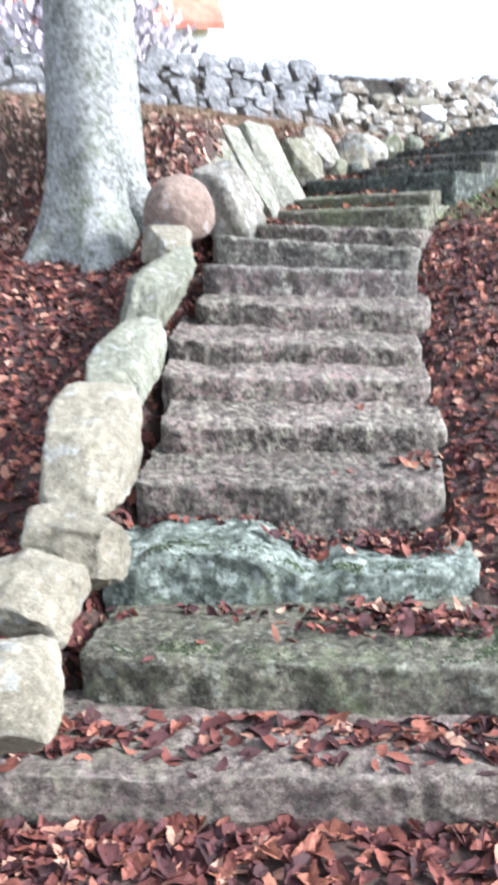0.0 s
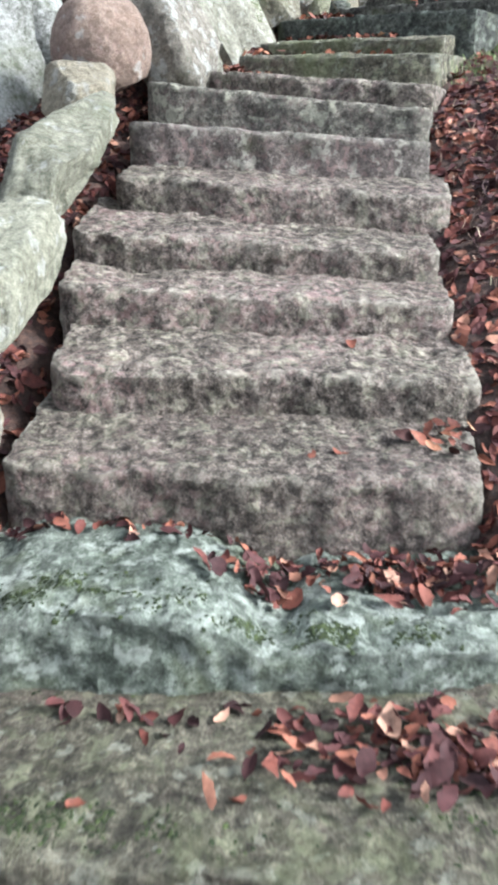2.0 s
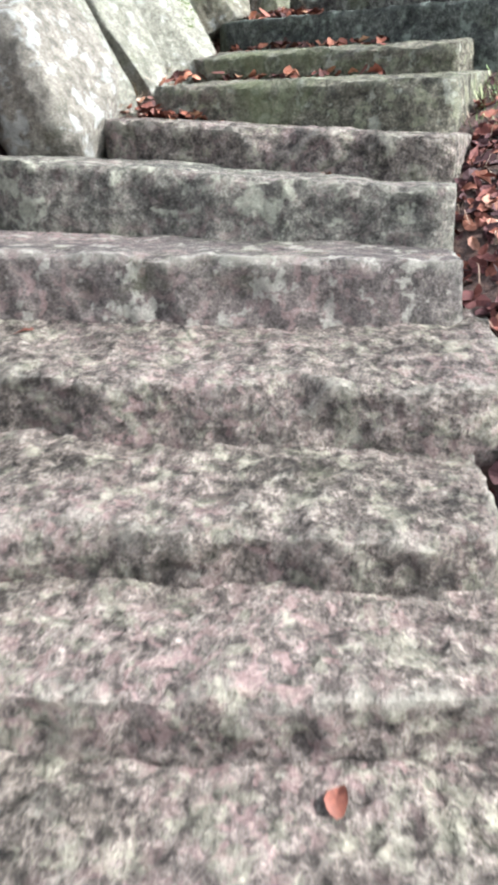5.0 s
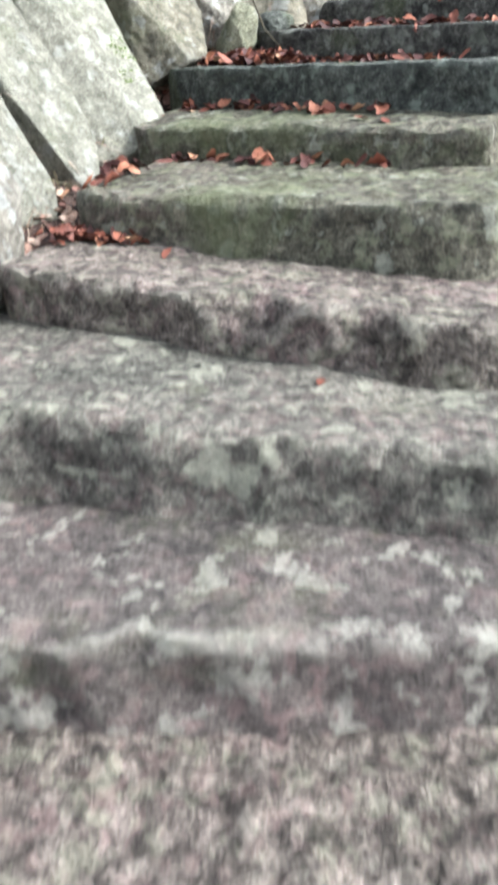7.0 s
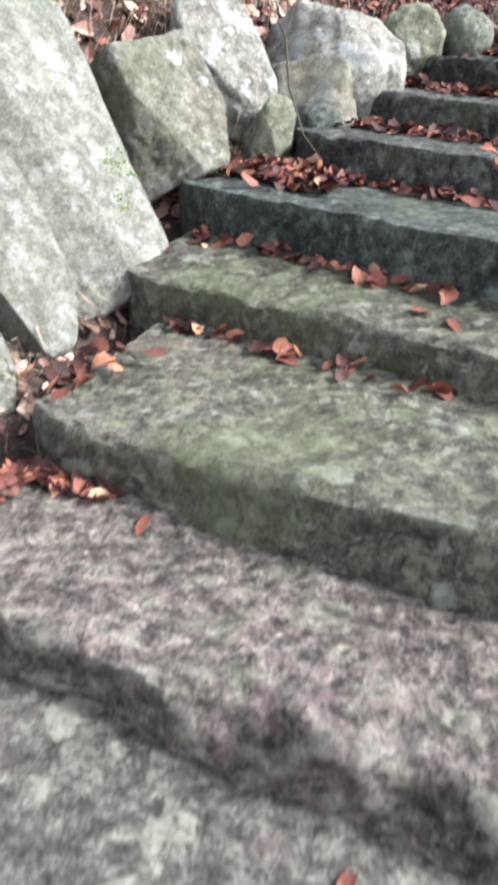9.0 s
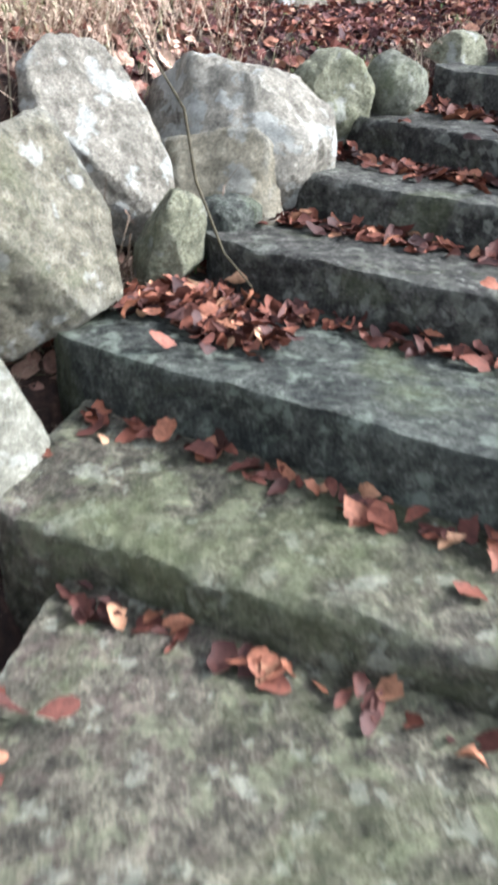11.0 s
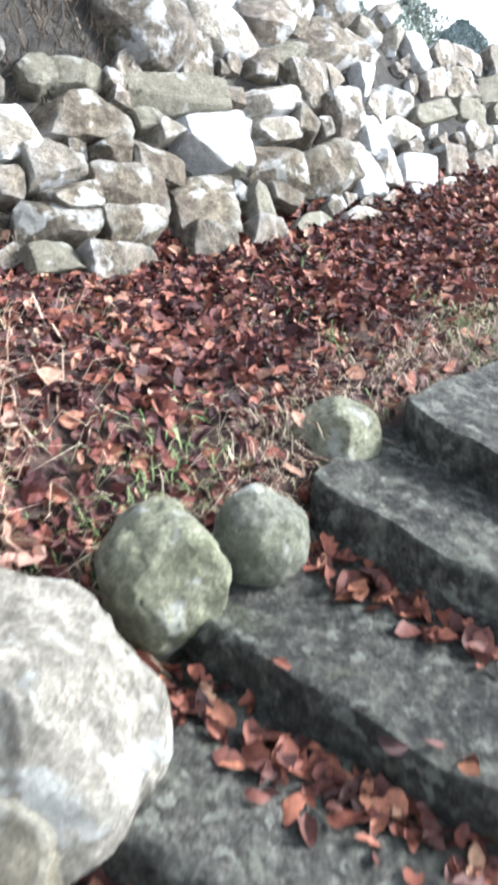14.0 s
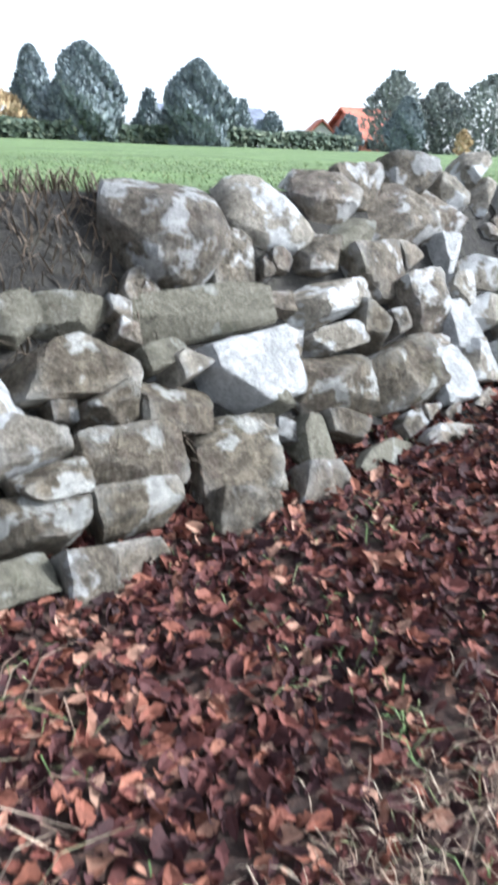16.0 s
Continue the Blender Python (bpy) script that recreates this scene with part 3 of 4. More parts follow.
boulder("kerb_stone", (-0.17, 4.97, 1.5), (0.16, 0.48, 0.15), (RAMP, 0, -3), KERB_GREEN, "long yellow-green lichened granite kerb stone", "kerb stone", KG, 26, 0.7, 8, 0.07)
boulder("kerb_stone", (-0.2, 5.52, 1.79), (0.15, 0.17, 0.12), (10, 0, 0), KERB, "small grey granite cap stone before the round boulder", "kerb stone", KG, 27, 0.3)

# ---- retaining stones along the upper stair ----
RG = "retaining stones beside the stair"
boulder("boulder", (-0.19, 6.05, 2.03), (0.25, 0.26, 0.26), (0, 0, 20), PINK, "round pinkish-brown granite boulder", "boulder", RG, 31, 0.0, 4, 0.03)
boulder("boulder", (0.13, 6.52, 2.13), (0.19, 0.27, 0.36), (-10, -22, -20), PALE, "pale grey pointed granite boulder", "boulder", RG, 32, 0.25, 8, 0.05)


def slab(name, foot, normal, up, thin, wide, tall, mat, label, seed, facets=4, rough=0.03, boxy=0.85):
    """A leaning slab: foot is the middle of its lower edge, normal and up its broad face's directions."""
    n, u = Vector(normal).normalized(), Vector(up)
    u = (u - n * u.dot(n)).normalized()
    w = u.cross(n).normalized()
    c = Vector(foot) + u * tall - n * thin
    ob = boulder(name, (0, 0, 0), (thin, wide, tall), (0, 0, 0), mat, label, "stone slab", RG, seed, boxy, facets, rough)
    ob.matrix_world = Matrix(((n.x, w.x, u.x, c.x), (n.y, w.y, u.y, c.y), (n.z, w.z, u.z, c.z), (0, 0, 0, 1)))
    return ob


LEAN, FACE = (-0.5, 0.25, 0.82), (0.72, -0.5, 0.48)
slab("standing_slab", (0.27, 6.92, 2.0), FACE, LEAN, 0.12, 0.25, 0.42, PALE_GREEN, "leaning pale green-grey granite slab", 33)
slab("standing_slab", (0.45, 7.25, 2.1), FACE, (-0.48, 0.3, 0.82), 0.1, 0.14, 0.45, PALE_GREEN, "narrow leaning pale granite slab beside a dark crack", 34)
mossy_slab = slab("standing_slab", (0.62, 7.46, 2.2), FACE, (-0.46, 0.3, 0.84), 0.12, 0.2, 0.43, PALE_GREEN, "broad leaning granite slab with green moss at its edge", 35)
slab("standing_slab", (0.82, 7.9, 2.48), (0.7, -0.55, 0.46), (-0.5, 0.2, 0.84), 0.1, 0.19, 0.215, BROWN, "brown-green mossy granite slab, leaning", 36)
slab("boulder", (0.98, 8.2, 2.58), (0.6, -0.68, 0.4), (-0.42, 0.25, 0.87), 0.12, 0.16, 0.25, PALE, "pale grey rounded upright granite boulder", 37, 7, 0.06, 0.28)
boulder("boulder", (1.2, 8.51, 2.74), (0.26, 0.2, 0.26), (0, -8, -20), PALE, "large round light grey granite boulder", "boulder", RG, 38, 0.12, 13, 0.07)
boulder("boulder", (1.12, 8.39, 2.64), (0.185, 0.125, 0.15), (0, -6, -20), KERB, "flat-faced brown granite stone set against the large boulder", "boulder", RG, 44, 0.3, 8, 0.06)
boulder("cobble", (1.54, 8.74, 2.82), (0.12, 0.13, 0.145), (0, -12, 10), OCHRE_GREEN, "large yellow-green egg-shaped cobble in the grass edge", "cobble", RG, 39, 0.12, 8, 0.07)
boulder("cobble", (1.75, 8.78, 2.86), (0.1, 0.1, 0.11), (0, 0, 40), COBBLE, "small round green-grey cobble in the grass edge", "cobble", RG, 40, 0.0, 3, 0.04)
boulder("cobble", (2.05, 9.06, 2.92), (0.095, 0.1, 0.1), (0, 0, 20), OCHRE_GREEN, "yellow-green angular cobble in the grass edge", "cobble", RG, 41, 0.2, 5, 0.05)
boulder("cobble", (0.975, 8.15, 2.55), (0.07, 0.075, 0.13), (0, 10, 30), OCHRE_GREEN, "small yellow-green stone wedged between boulders", "cobble", RG, 42, 0.3, 5, 0.05)
boulder("cobble", (1.14, 8.26, 2.57), (0.1, 0.085, 0.08), (0, 0, 30), STEP_GREEN_DARK, "small dark green stone at the step's end", "cobble", RG, 43, 0.1, 5, 0.05)

# ---- the beech trunk ----
tree = new("tree")
tree.location = (-0.92, 6.7, 1.92)
tagged(tree, "large grey-barked beech with flared roots and bare limbs", "tree")


def tube(points, radii, sides, lobes=0.0, seed=0):
    """A bark tube through points; lobes flare its foot into roots."""
    verts, faces = [], []
    for i, (p, r) in enumerate(zip(points, radii)):
        p = Vector(p)
        d = (Vector(points[min(i + 1, len(points) - 1)]) - Vector(points[max(i - 1, 0)])).normalized()
        a = d.orthogonal().normalized() if abs(d.z) < 0.95 else Vector((1, 0, 0))
        b = d.cross(a).normalized()
        a = b.cross(d)
        for s in range(sides):
            th = 2 * math.pi * s / sides
            fl = lobes * math.exp(-i * 0.42) * (0.5 + 0.5 * math.cos(5 * th + seed)) ** 1.5
            dirv = a * math.cos(th) + b * math.sin(th)
            rr = r * (1 + fl) * (1 + 0.05 * fbm(p * 2.2 + dirv * 1.4, 3))
            verts.append(p + dirv * rr)
    for i in range(len(points) - 1):
        for s in range(sides):
            faces.append((i * sides + s, i * sides + (s + 1) % sides, (i + 1) * sides + (s + 1) % sides, (i + 1) * sides + s))
    faces.append(tuple(range((len(points) - 1) * sides, len(points) * sides)))
    return verts, faces


hs = [-0.4, -0.2, 0.0, 0.12, 0.25, 0.4, 0.55, 0.75, 1.0, 1.4, 1.9, 2.5, 3.2, 4.0, 5.0, 6.0]
tv, tf = tube([(0.02 * math.sin(h), 0.02 * h, h) for h in hs], [0.5, 0.46, 0.43, 0.41, 0.39, 0.375, 0.365, 0.355, 0.345, 0.335, 0.325, 0.315, 0.3, 0.28, 0.25, 0.2], 48, 0.6, 0.6)
part("trunk", mesh_from("trunk", tv, tf, BARK), tree)
for az, reach in ((-15, 0.4), (30, 0.5), (150, 0.5), (95, 0.5)):
    ca, sa_ = math.cos(radians(az)), math.sin(radians(az))
    rv, rf = tube([(ca * r, sa_ * r, h) for r, h in ((0.2, 0.5), (0.36, 0.22), (0.36 + reach * 0.35, 0.02), (0.36 + reach * 0.7, -0.14), (0.36 + reach, -0.34))], [0.16, 0.16, 0.12, 0.085, 0.05], 12)
    part("root", mesh_from("root", rv, rf, BARK), tree)
rng = random.Random(5)
for i in range(7):
    h = 3.9 + 0.33 * i
    az = i * 2.4 + 0.4
    pts, p, d = [], Vector((0, 0.02 * h, h)), Vector((math.cos(az), math.sin(az), 0.75)).normalized()
    for k in range(7):
        pts.append(p.copy())
        p += d * 0.55
        d = (d + Vector((rng.uniform(-0.25, 0.25), rng.uniform(-0.25, 0.25), 0.12))).normalized()
    bv, bf = tube(pts, [0.12 * (1 - k / 7.5) for k in range(7)], 9)
    base = len(bv)
    for k in range(2, 6):
        q, dd = pts[k], Vector((rng.uniform(-1, 1), rng.uniform(-1, 1), rng.uniform(0.1, 0.9))).normalized()
        sv, sf = tube([q, q + dd * 0.4, q + dd * 0.8 + Vector((0, 0, 0.1)), q + dd * 1.1 + Vector((0, 0, 0.25))], [0.035, 0.025, 0.015, 0.006], 5)
        n0 = len(bv)
        bv += sv
        bf += [tuple(j + n0 for j in f) for f in sf]
    part("limb", mesh_from("limb", bv, bf, BARK), tree)

# ---- far things beyond the wall ----
def foliage(name, height, width, count, mat, seed, shape, size, droop=0.0):
    """Clumps of small leaf sprays set over a crown's outline; shape(u) is the half-width at height u."""
    rng = random.Random(seed)
    verts, faces = [], []
    for _ in range(count):
        u = rng.random() ** 0.85
        th = rng.uniform(0, 2 * math.pi)
        lump = 1 + 0.22 * math.sin(3 * th + 9 * u + seed) + 0.12 * math.sin(7 * th + 17 * u)
        r = width * shape(u) * lump * rng.uniform(0.62, 1.04)
        c = Vector((r * math.cos(th), r * math.sin(th), u * height))
        up = Vector((rng.gauss(0, 0.35) + math.cos(th) * 0.4, rng.gauss(0, 0.35) + math.sin(th) * 0.4, 1 - droop)).normalized()
        side = up.cross(Vector((math.cos(th + rng.gauss(0, 0.7)), math.sin(th + rng.gauss(0, 0.7)), 0.2))).normalized()
        s = size * rng.uniform(0.6, 1.3)
        n0 = len(verts)
        verts += [c - up * s * 0.5, c + side * s * 0.42 + up * 0.1 * s, c + up * s, c - side * s * 0.42]
        faces += [(n0, n0 + 1, n0 + 2, n0 + 3)]
    return mesh_from(name, verts, faces, mat, False)


def conifer(x, y, height, width, seed, label, shape, size=0.16, count=15000, mat=None):
    t = new("conifer")
    t.location = (x, y, ground_z(x, y) - 0.1)
    tagged(t, label, "tree", "evergreen trees beyond the lawn")
    tv, tf = tube([(0, 0, 0), (0, 0, height * 0.45), (0, 0, height * 0.9)], [0.16, 0.1, 0.03], 7)
    part("trunk", mesh_from("trunk", tv, tf, BARK), t)
    part("crown", foliage("crown", height, width, count, mat or CONIFER_HAZED, seed, shape, size), t)
    return t


def columnar(u):
    return (0.75 + 0.25 * math.sin(min(1, u * 2.2) * 1.57)) * (1 - max(0, u - 0.45) / 0.55) ** 0.6


def rounded(u):
    return max(0.05, math.sin(min(1.0, u * 0.92 + 0.12) * math.pi)) ** 0.55


def pyramid(u):
    return max(0.02, 1 - u) ** 0.8


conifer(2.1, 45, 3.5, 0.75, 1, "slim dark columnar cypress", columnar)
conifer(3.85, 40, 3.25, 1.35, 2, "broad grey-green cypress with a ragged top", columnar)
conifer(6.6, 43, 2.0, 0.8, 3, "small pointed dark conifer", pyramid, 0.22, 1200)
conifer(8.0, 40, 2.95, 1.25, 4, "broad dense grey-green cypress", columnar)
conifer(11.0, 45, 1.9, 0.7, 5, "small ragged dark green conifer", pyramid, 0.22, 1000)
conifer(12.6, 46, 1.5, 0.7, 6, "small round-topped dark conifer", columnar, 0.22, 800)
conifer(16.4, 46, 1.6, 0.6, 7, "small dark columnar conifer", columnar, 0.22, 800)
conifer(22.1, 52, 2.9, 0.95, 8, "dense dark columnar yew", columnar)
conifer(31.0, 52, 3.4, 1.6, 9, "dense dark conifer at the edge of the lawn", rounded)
conifer(-3.4, 16.5, 4.2, 1.75, 10, "broad shrub behind the wall, haze painted in as lilac-grey", rounded, 0.16, 6000, LILAC_HAZED)

for x, y, h, w, s in ((23.6, 57, 4.6, 1.7, 1), (26.6, 57, 4.1, 1.7, 2), (28.6, 54, 4.5, 2.6, 3)):
    t = new("bare_tree")
    t.location = (x, y, ground_z(x, y) - 0.1)
    tagged(t, "half-bare deciduous tree with fine grey-green twigs", "tree", "deciduous trees beyond the lawn")
    tv, tf = tube([(0, 0, 0), (0.1, 0, h * 0.4), (0, 0.1, h * 0.85)], [0.2, 0.13, 0.03], 7)
    for k in range(9):
        q = Vector((0, 0, h * (0.3 + 0.06 * k)))
        dd = Vector((math.cos(k * 2.4), math.sin(k * 2.4), 0.9)).normalized() * h * 0.33
        sv, sf = tube([q, q + dd * 0.5, q + dd], [0.06, 0.04, 0.015], 5)
        n0 = len(tv)
        tv += sv
        tf += [tuple(j + n0 for j in f) for f in sf]
    part("trunk", mesh_from("trunk", tv, tf, BARK), t)
    part("crown", foliage("crown", h, w, 3000, TWIG_HAZED, 50 + s, rounded, 0.2), t)

bush = new("bush")
bush.location = (24.6, 50, ground_z(24.6, 50) - 0.05)
tagged(bush, "small yellow-leaved autumn shrub", "shrub")
part("crown", foliage("crown", 1.3, 0.45, 400, AUTUMN, 61, rounded, 0.16), bush)
bush = new("bush")
bush.location = (0.6, 40, ground_z(0.6, 40) - 0.05)
tagged(bush, "rounded orange-yellow autumn shrub", "shrub")
part("crown", foliage("crown", 1.7, 1.3, 1500, AUTUMN, 62, rounded, 0.16), bush)

# clipped hedge along the far side of the lawn
rng = random.Random(8)
hv, hf = [], []
for _ in range(9000):
    u = rng.uniform(-14, 15)
    y0 = 38.5 + 0.22 * u
    c = Vector((u, y0 + rng.uniform(-0.4, 0.4), ground_z(u, y0) + rng.random() ** 0.7 * (0.62 + 0.05 * math.sin(u * 2.1))))
    a = Vector((rng.gauss(0, 1), rng.gauss(0, 1), rng.gauss(0, 1))).normalized() * 0.12
    b = a.orthogonal().normalized() * 0.1
    n0 = len(hv)
    hv += [c - a, c + b, c + a, c - b]
    hf.append((n0, n0 + 1, n0 + 2, n0 + 3))
tagged(new("hedge", mesh_from("hedge", hv, hf, HEDGE, False)), "low clipped dark green hedge beyond the lawn", "hedge", kind="stuff")


def gable_house(x, y, turn, w, d, eave, ridge, wall, roof, label, windows=()):
    """A house with its ridge along its local x; windows: x, z, width, height on the front."""
    h = new("house")
    h.matrix_world = pose(x, y, ground_z(x, y) - 0.1, 0, 0, turn)
    tagged(h, label, "house")
    a, b = w / 2, d / 2
    wv = [(-a, -b, 0), (a, -b, 0), (a, b, 0), (-a, b, 0), (-a, -b, eave), (a, -b, eave), (a, b, eave), (-a, b, eave), (-a, 0, ridge), (a, 0, ridge)]
    part("wall", mesh_from("wall", wv, [(0, 1, 5, 4), (2, 3, 7, 6), (1, 2, 6, 9, 5), (3, 0, 4, 8, 7)], wall, False), h)
    o, s = 0.35, (ridge - eave) / b
    for sgn in (-1, 1):
        e0, zt = (b + o) * sgn, eave - o * s
        rv = [(-a - o, e0, zt + 0.05), (a + o, e0, zt + 0.05), (a + o, 0, ridge + 0.05), (-a - o, 0, ridge + 0.05)]
        rv += [(p[0], p[1], p[2] + 0.16) for p in rv]
        part("roof", mesh_from("roof", rv, [(0, 1, 2, 3), (4, 7, 6, 5), (0, 4, 5, 1), (1, 5, 6, 2), (2, 6, 7, 3), (3, 7, 4, 0)], roof, False), h)
    for wx, wz, ww, wh in windows:
        pv = [(wx - ww / 2, -b - 0.03, wz), (wx + ww / 2, -b - 0.03, wz), (wx + ww / 2, -b - 0.03, wz + wh), (wx - ww / 2, -b - 0.03, wz + wh)]
        pv += [(p[0], p[1] + 0.06, p[2]) for p in pv]
        part("window", mesh_from("window", pv, [(0, 1, 2, 3), (0, 4, 5, 1), (1, 5, 6, 2), (2, 6, 7, 3), (3, 7, 4, 0)], GLASS, False), h)
    return h


gable_house(24.7, 63, 14, 4.6, 4.4, 0.9, 2.6, BRICK, TILE, "low house with a broad red tiled roof behind the lawn", ((-1.5, 0.2, 0.8, 0.5),))
gable_house(20.6, 62, 78, 2.6, 1.7, 0.9, 1.7, PLASTER, TILE, "small white gable with red roof edges", ())
gable_house(15.5, 75, 5, 9.0, 5.0, 1.6, 2.7, PLASTER, SLATE, "distant pale house with a blue-grey slate roof", ((-2, 0.6, 0.8, 0.8), (2, 0.6, 0.8, 0.8)))
gable_house(-6.3, 24, 17, 7.6, 7.0, 4.35, 8.4, PLASTER, TILE, "white plastered house with a steep red tiled roof", ((-2, 1.2, 0.9, 1.2), (0.5, 1.2, 0.9, 1.2)))

# ---- dry-stone wall ----
wall = tagged(new("wall_north"), "dry-stone wall of lichened grey fieldstones leaning into the bank", "dry-stone wall", kind="structure")
wall.matrix_world = Matrix((( WALL_E.x, WALL_G.x, WALL_N.x, WALL_O.x), (WALL_E.y, WALL_G.y, WALL_N.y, WALL_O.y), (WALL_E.z, WALL_G.z, WALL_N.z, WALL_O.z), (0, 0, 0, 1)))
STONES = []


def wall_stone(u, v, w, h, turn, mat=None, proud=0.0):
    STONES.append((u, v, w * 0.5, h * 0.5, radians(turn), mat or WALLROCK, proud))


wall_stone(0.2, 0.75, 0.44, 0.3, -26, WALLROCK, 0.07)
wall_stone(0.66, 0.81, 0.41, 0.26, -16, WALLROCK_PALE)
wall_stone(0.92, 0.86, 0.25, 0.20, -44)
wall_stone(1.12, 0.90, 0.27, 0.15, -2)
wall_stone(1.26, 0.76, 0.34, 0.25, -17)
wall_stone(1.51, 0.82, 0.30, 0.16, -44)
wall_stone(1.44, 0.95, 0.24, 0.15, -15)
wall_stone(1.63, 0.86, 0.16, 0.13, -33, WALLROCK_PALE)
wall_stone(1.86, 0.98, 0.11, 0.17, -38, WALLROCK_PALE)
wall_stone(1.85, 0.86, 0.12, 0.19, -25, WALLROCK_PALE)
wall_stone(0.97, 0.71, 0.16, 0.18, -30, OCHRE)
wall_stone(0.79, 0.66, 0.25, 0.13, 5)
wall_stone(1.05, 0.57, 0.29, 0.19, -0)
wall_stone(0.74, 0.50, 0.36, 0.14, 12, WALLROCK_PALE)
wall_stone(0.69, 0.36, 0.27, 0.08, 4, WALLROCK_PALE)
wall_stone(0.90, 0.37, 0.17, 0.15, -28, WALLROCK_BROWN)
wall_stone(1.18, 0.43, 0.22, 0.25, -2)
wall_stone(1.44, 0.61, 0.13, 0.16, -8, WHITEROCK)
wall_stone(1.41, 0.47, 0.13, 0.15, -18, WALLROCK_PALE)
wall_stone(1.67, 0.53, 0.32, 0.15, 7, WALLROCK_PALE)
wall_stone(1.54, 0.37, 0.37, 0.13, 8, WALLROCK_PALE)
wall_stone(1.34, 0.33, 0.16, 0.18, -5, WHITEROCK)
wall_stone(1.36, 0.19, 0.27, 0.15, -7, WALLROCK_PALE)
wall_stone(1.18, 0.16, 0.20, 0.19, 1, WHITEROCK)
wall_stone(0.96, 0.18, 0.37, 0.27, -4, WALLROCK_BROWN)
wall_stone(0.65, 0.22, 0.33, 0.20, -7, WALLROCK_BROWN)
wall_stone(0.34, 0.31, 0.31, 0.20, 3, WHITEROCK)
wall_stone(0.39, 0.20, 0.14, 0.07, 2, OCHRE)
wall_stone(0.12, 0.36, 0.18, 0.10, 11, WALLROCK_PALE)
wall_stone(0.05, 0.25, 0.24, 0.14, -8, WALLROCK_BROWN)
wall_stone(-0.14, 0.28, 0.16, 0.11, -0, WALLROCK_BROWN)
wall_stone(-0.21, 0.40, 0.36, 0.15, -2, WALLROCK_BROWN)
wall_stone(-0.15, 0.54, 0.23, 0.12, -4, OCHRE)
wall_stone(-0.31, 0.55, 0.12, 0.14, 0, OCHRE)
wall_stone(0.23, 0.50, 0.52, 0.14, -1, OCHRE)
wall_stone(0.06, 0.39, 0.17, 0.07, 10, OCHRE)
wall_stone(-0.39, 0.23, 0.20, 0.16, 3, WALLROCK_PALE)
wall_stone(-0.36, 0.13, 0.18, 0.09, 1, WALLROCK_BROWN)
wall_stone(-0.14, 0.14, 0.31, 0.17, -3, WALLROCK_BROWN)
wall_stone(-0.16, 0.01, 0.25, 0.13, -7, WALLROCK_BROWN)
wall_stone(0.19, 0.07, 0.25, 0.24, -16, WALLROCK_BROWN)
wall_stone(0.46, 0.06, 0.13, 0.16, -10, OCHRE)
wall_stone(0.63, 0.08, 0.20, 0.11, -5, WALLROCK_BROWN)
wall_stone(-0.43, 0.04, 0.28, 0.13, -9, WALLROCK_BROWN)
wall_stone(-0.51, -0.07, 0.18, 0.10, -0, OCHRE)
wall_stone(-0.77, 0.39, 0.34, 0.25, 2, WALLROCK_PALE)
wall_stone(-0.47, 0.36, 0.23, 0.17, 10, WALLROCK_PALE)
wall_stone(-0.75, 0.22, 0.31, 0.11, -5, WALLROCK_PALE)
wall_stone(-0.99, 0.08, 0.12, 0.27, -2, WALLROCK_BROWN)
wall_stone(-0.83, 0.02, 0.27, 0.20, 5)
wall_stone(-1.03, -0.13, 0.24, 0.13, -5, WALLROCK_BROWN)

LAID = len(STONES)
# the rest of the courses, where no stone lies yet
rng = random.Random(12)


def wall_top(u):
    if -1.0 < u < 2.0:
        return 0.75 if u < -0.55 else 0.6 if u < 0.1 else 0.82
    return 1.0 - 0.03 * abs(u + 0.5) if -5 < u < 3 else 0.88


for row in range(9):
    v = -0.12 + row * 0.15
    u = -10.5 + rng.uniform(0, 0.2)
    while u < 10.0:
        w = rng.uniform(0.2, 0.42) * (1.0 if abs(u) < 5 else 1.5)
        if v < wall_top(u) and all(abs(u - a) > (b + w / 2) * 0.66 or abs(v - c) > (d + 0.08) * 0.72 for a, c, b, d in [(s[0], s[1], s[2], s[3]) for s in STONES]):
            wall_stone(u, v + rng.uniform(-0.03, 0.03), w, rng.uniform(0.15, 0.22), rng.uniform(-12, 12), rng.choice((WALLROCK,) * 7 + (WHITEROCK, OCHRE)) if u > -0.9 else WALLROCK_DULL)
        u += w * 0.55
for k in range(900):
    u, v, w, h = rng.uniform(-3.0, 4.0), rng.uniform(-0.1, 0.75), rng.uniform(0.07, 0.15), rng.uniform(0.05, 0.1)
    if v < wall_top(u) and all(abs(u - s[0]) > (s[2] + w / 2) * 0.76 or abs(v - s[1]) > (s[3] + h / 2) * 0.76 for s in STONES):
        wall_stone(u, v, w, h, rng.uniform(-25, 25), WALLROCK if u > -0.9 else WALLROCK_DULL, -0.02)

SIDES = 36


def clip(poly, nx, ny, d):
    """The part of a polygon on the near side of a line."""
    out = []
    for k, p in enumerate(poly):
        q = poly[(k + 1) % len(poly)]
        dp, dq = p[0] * nx + p[1] * ny - d, q[0] * nx + q[1] * ny - d
        if dp <= 0:
            out.append(p)
        if dp * dq < 0:
            f = dp / (dp - dq)
            out.append((p[0] + (q[0] - p[0]) * f, p[1] + (q[1] - p[1]) * f))
    return out


def reach(st, nx, ny):
    c, s0 = math.cos(st[4]), math.sin(st[4])
    return 0.9 * (st[2] * abs(nx * c + ny * s0) + st[3] * abs(-nx * s0 + ny * c))


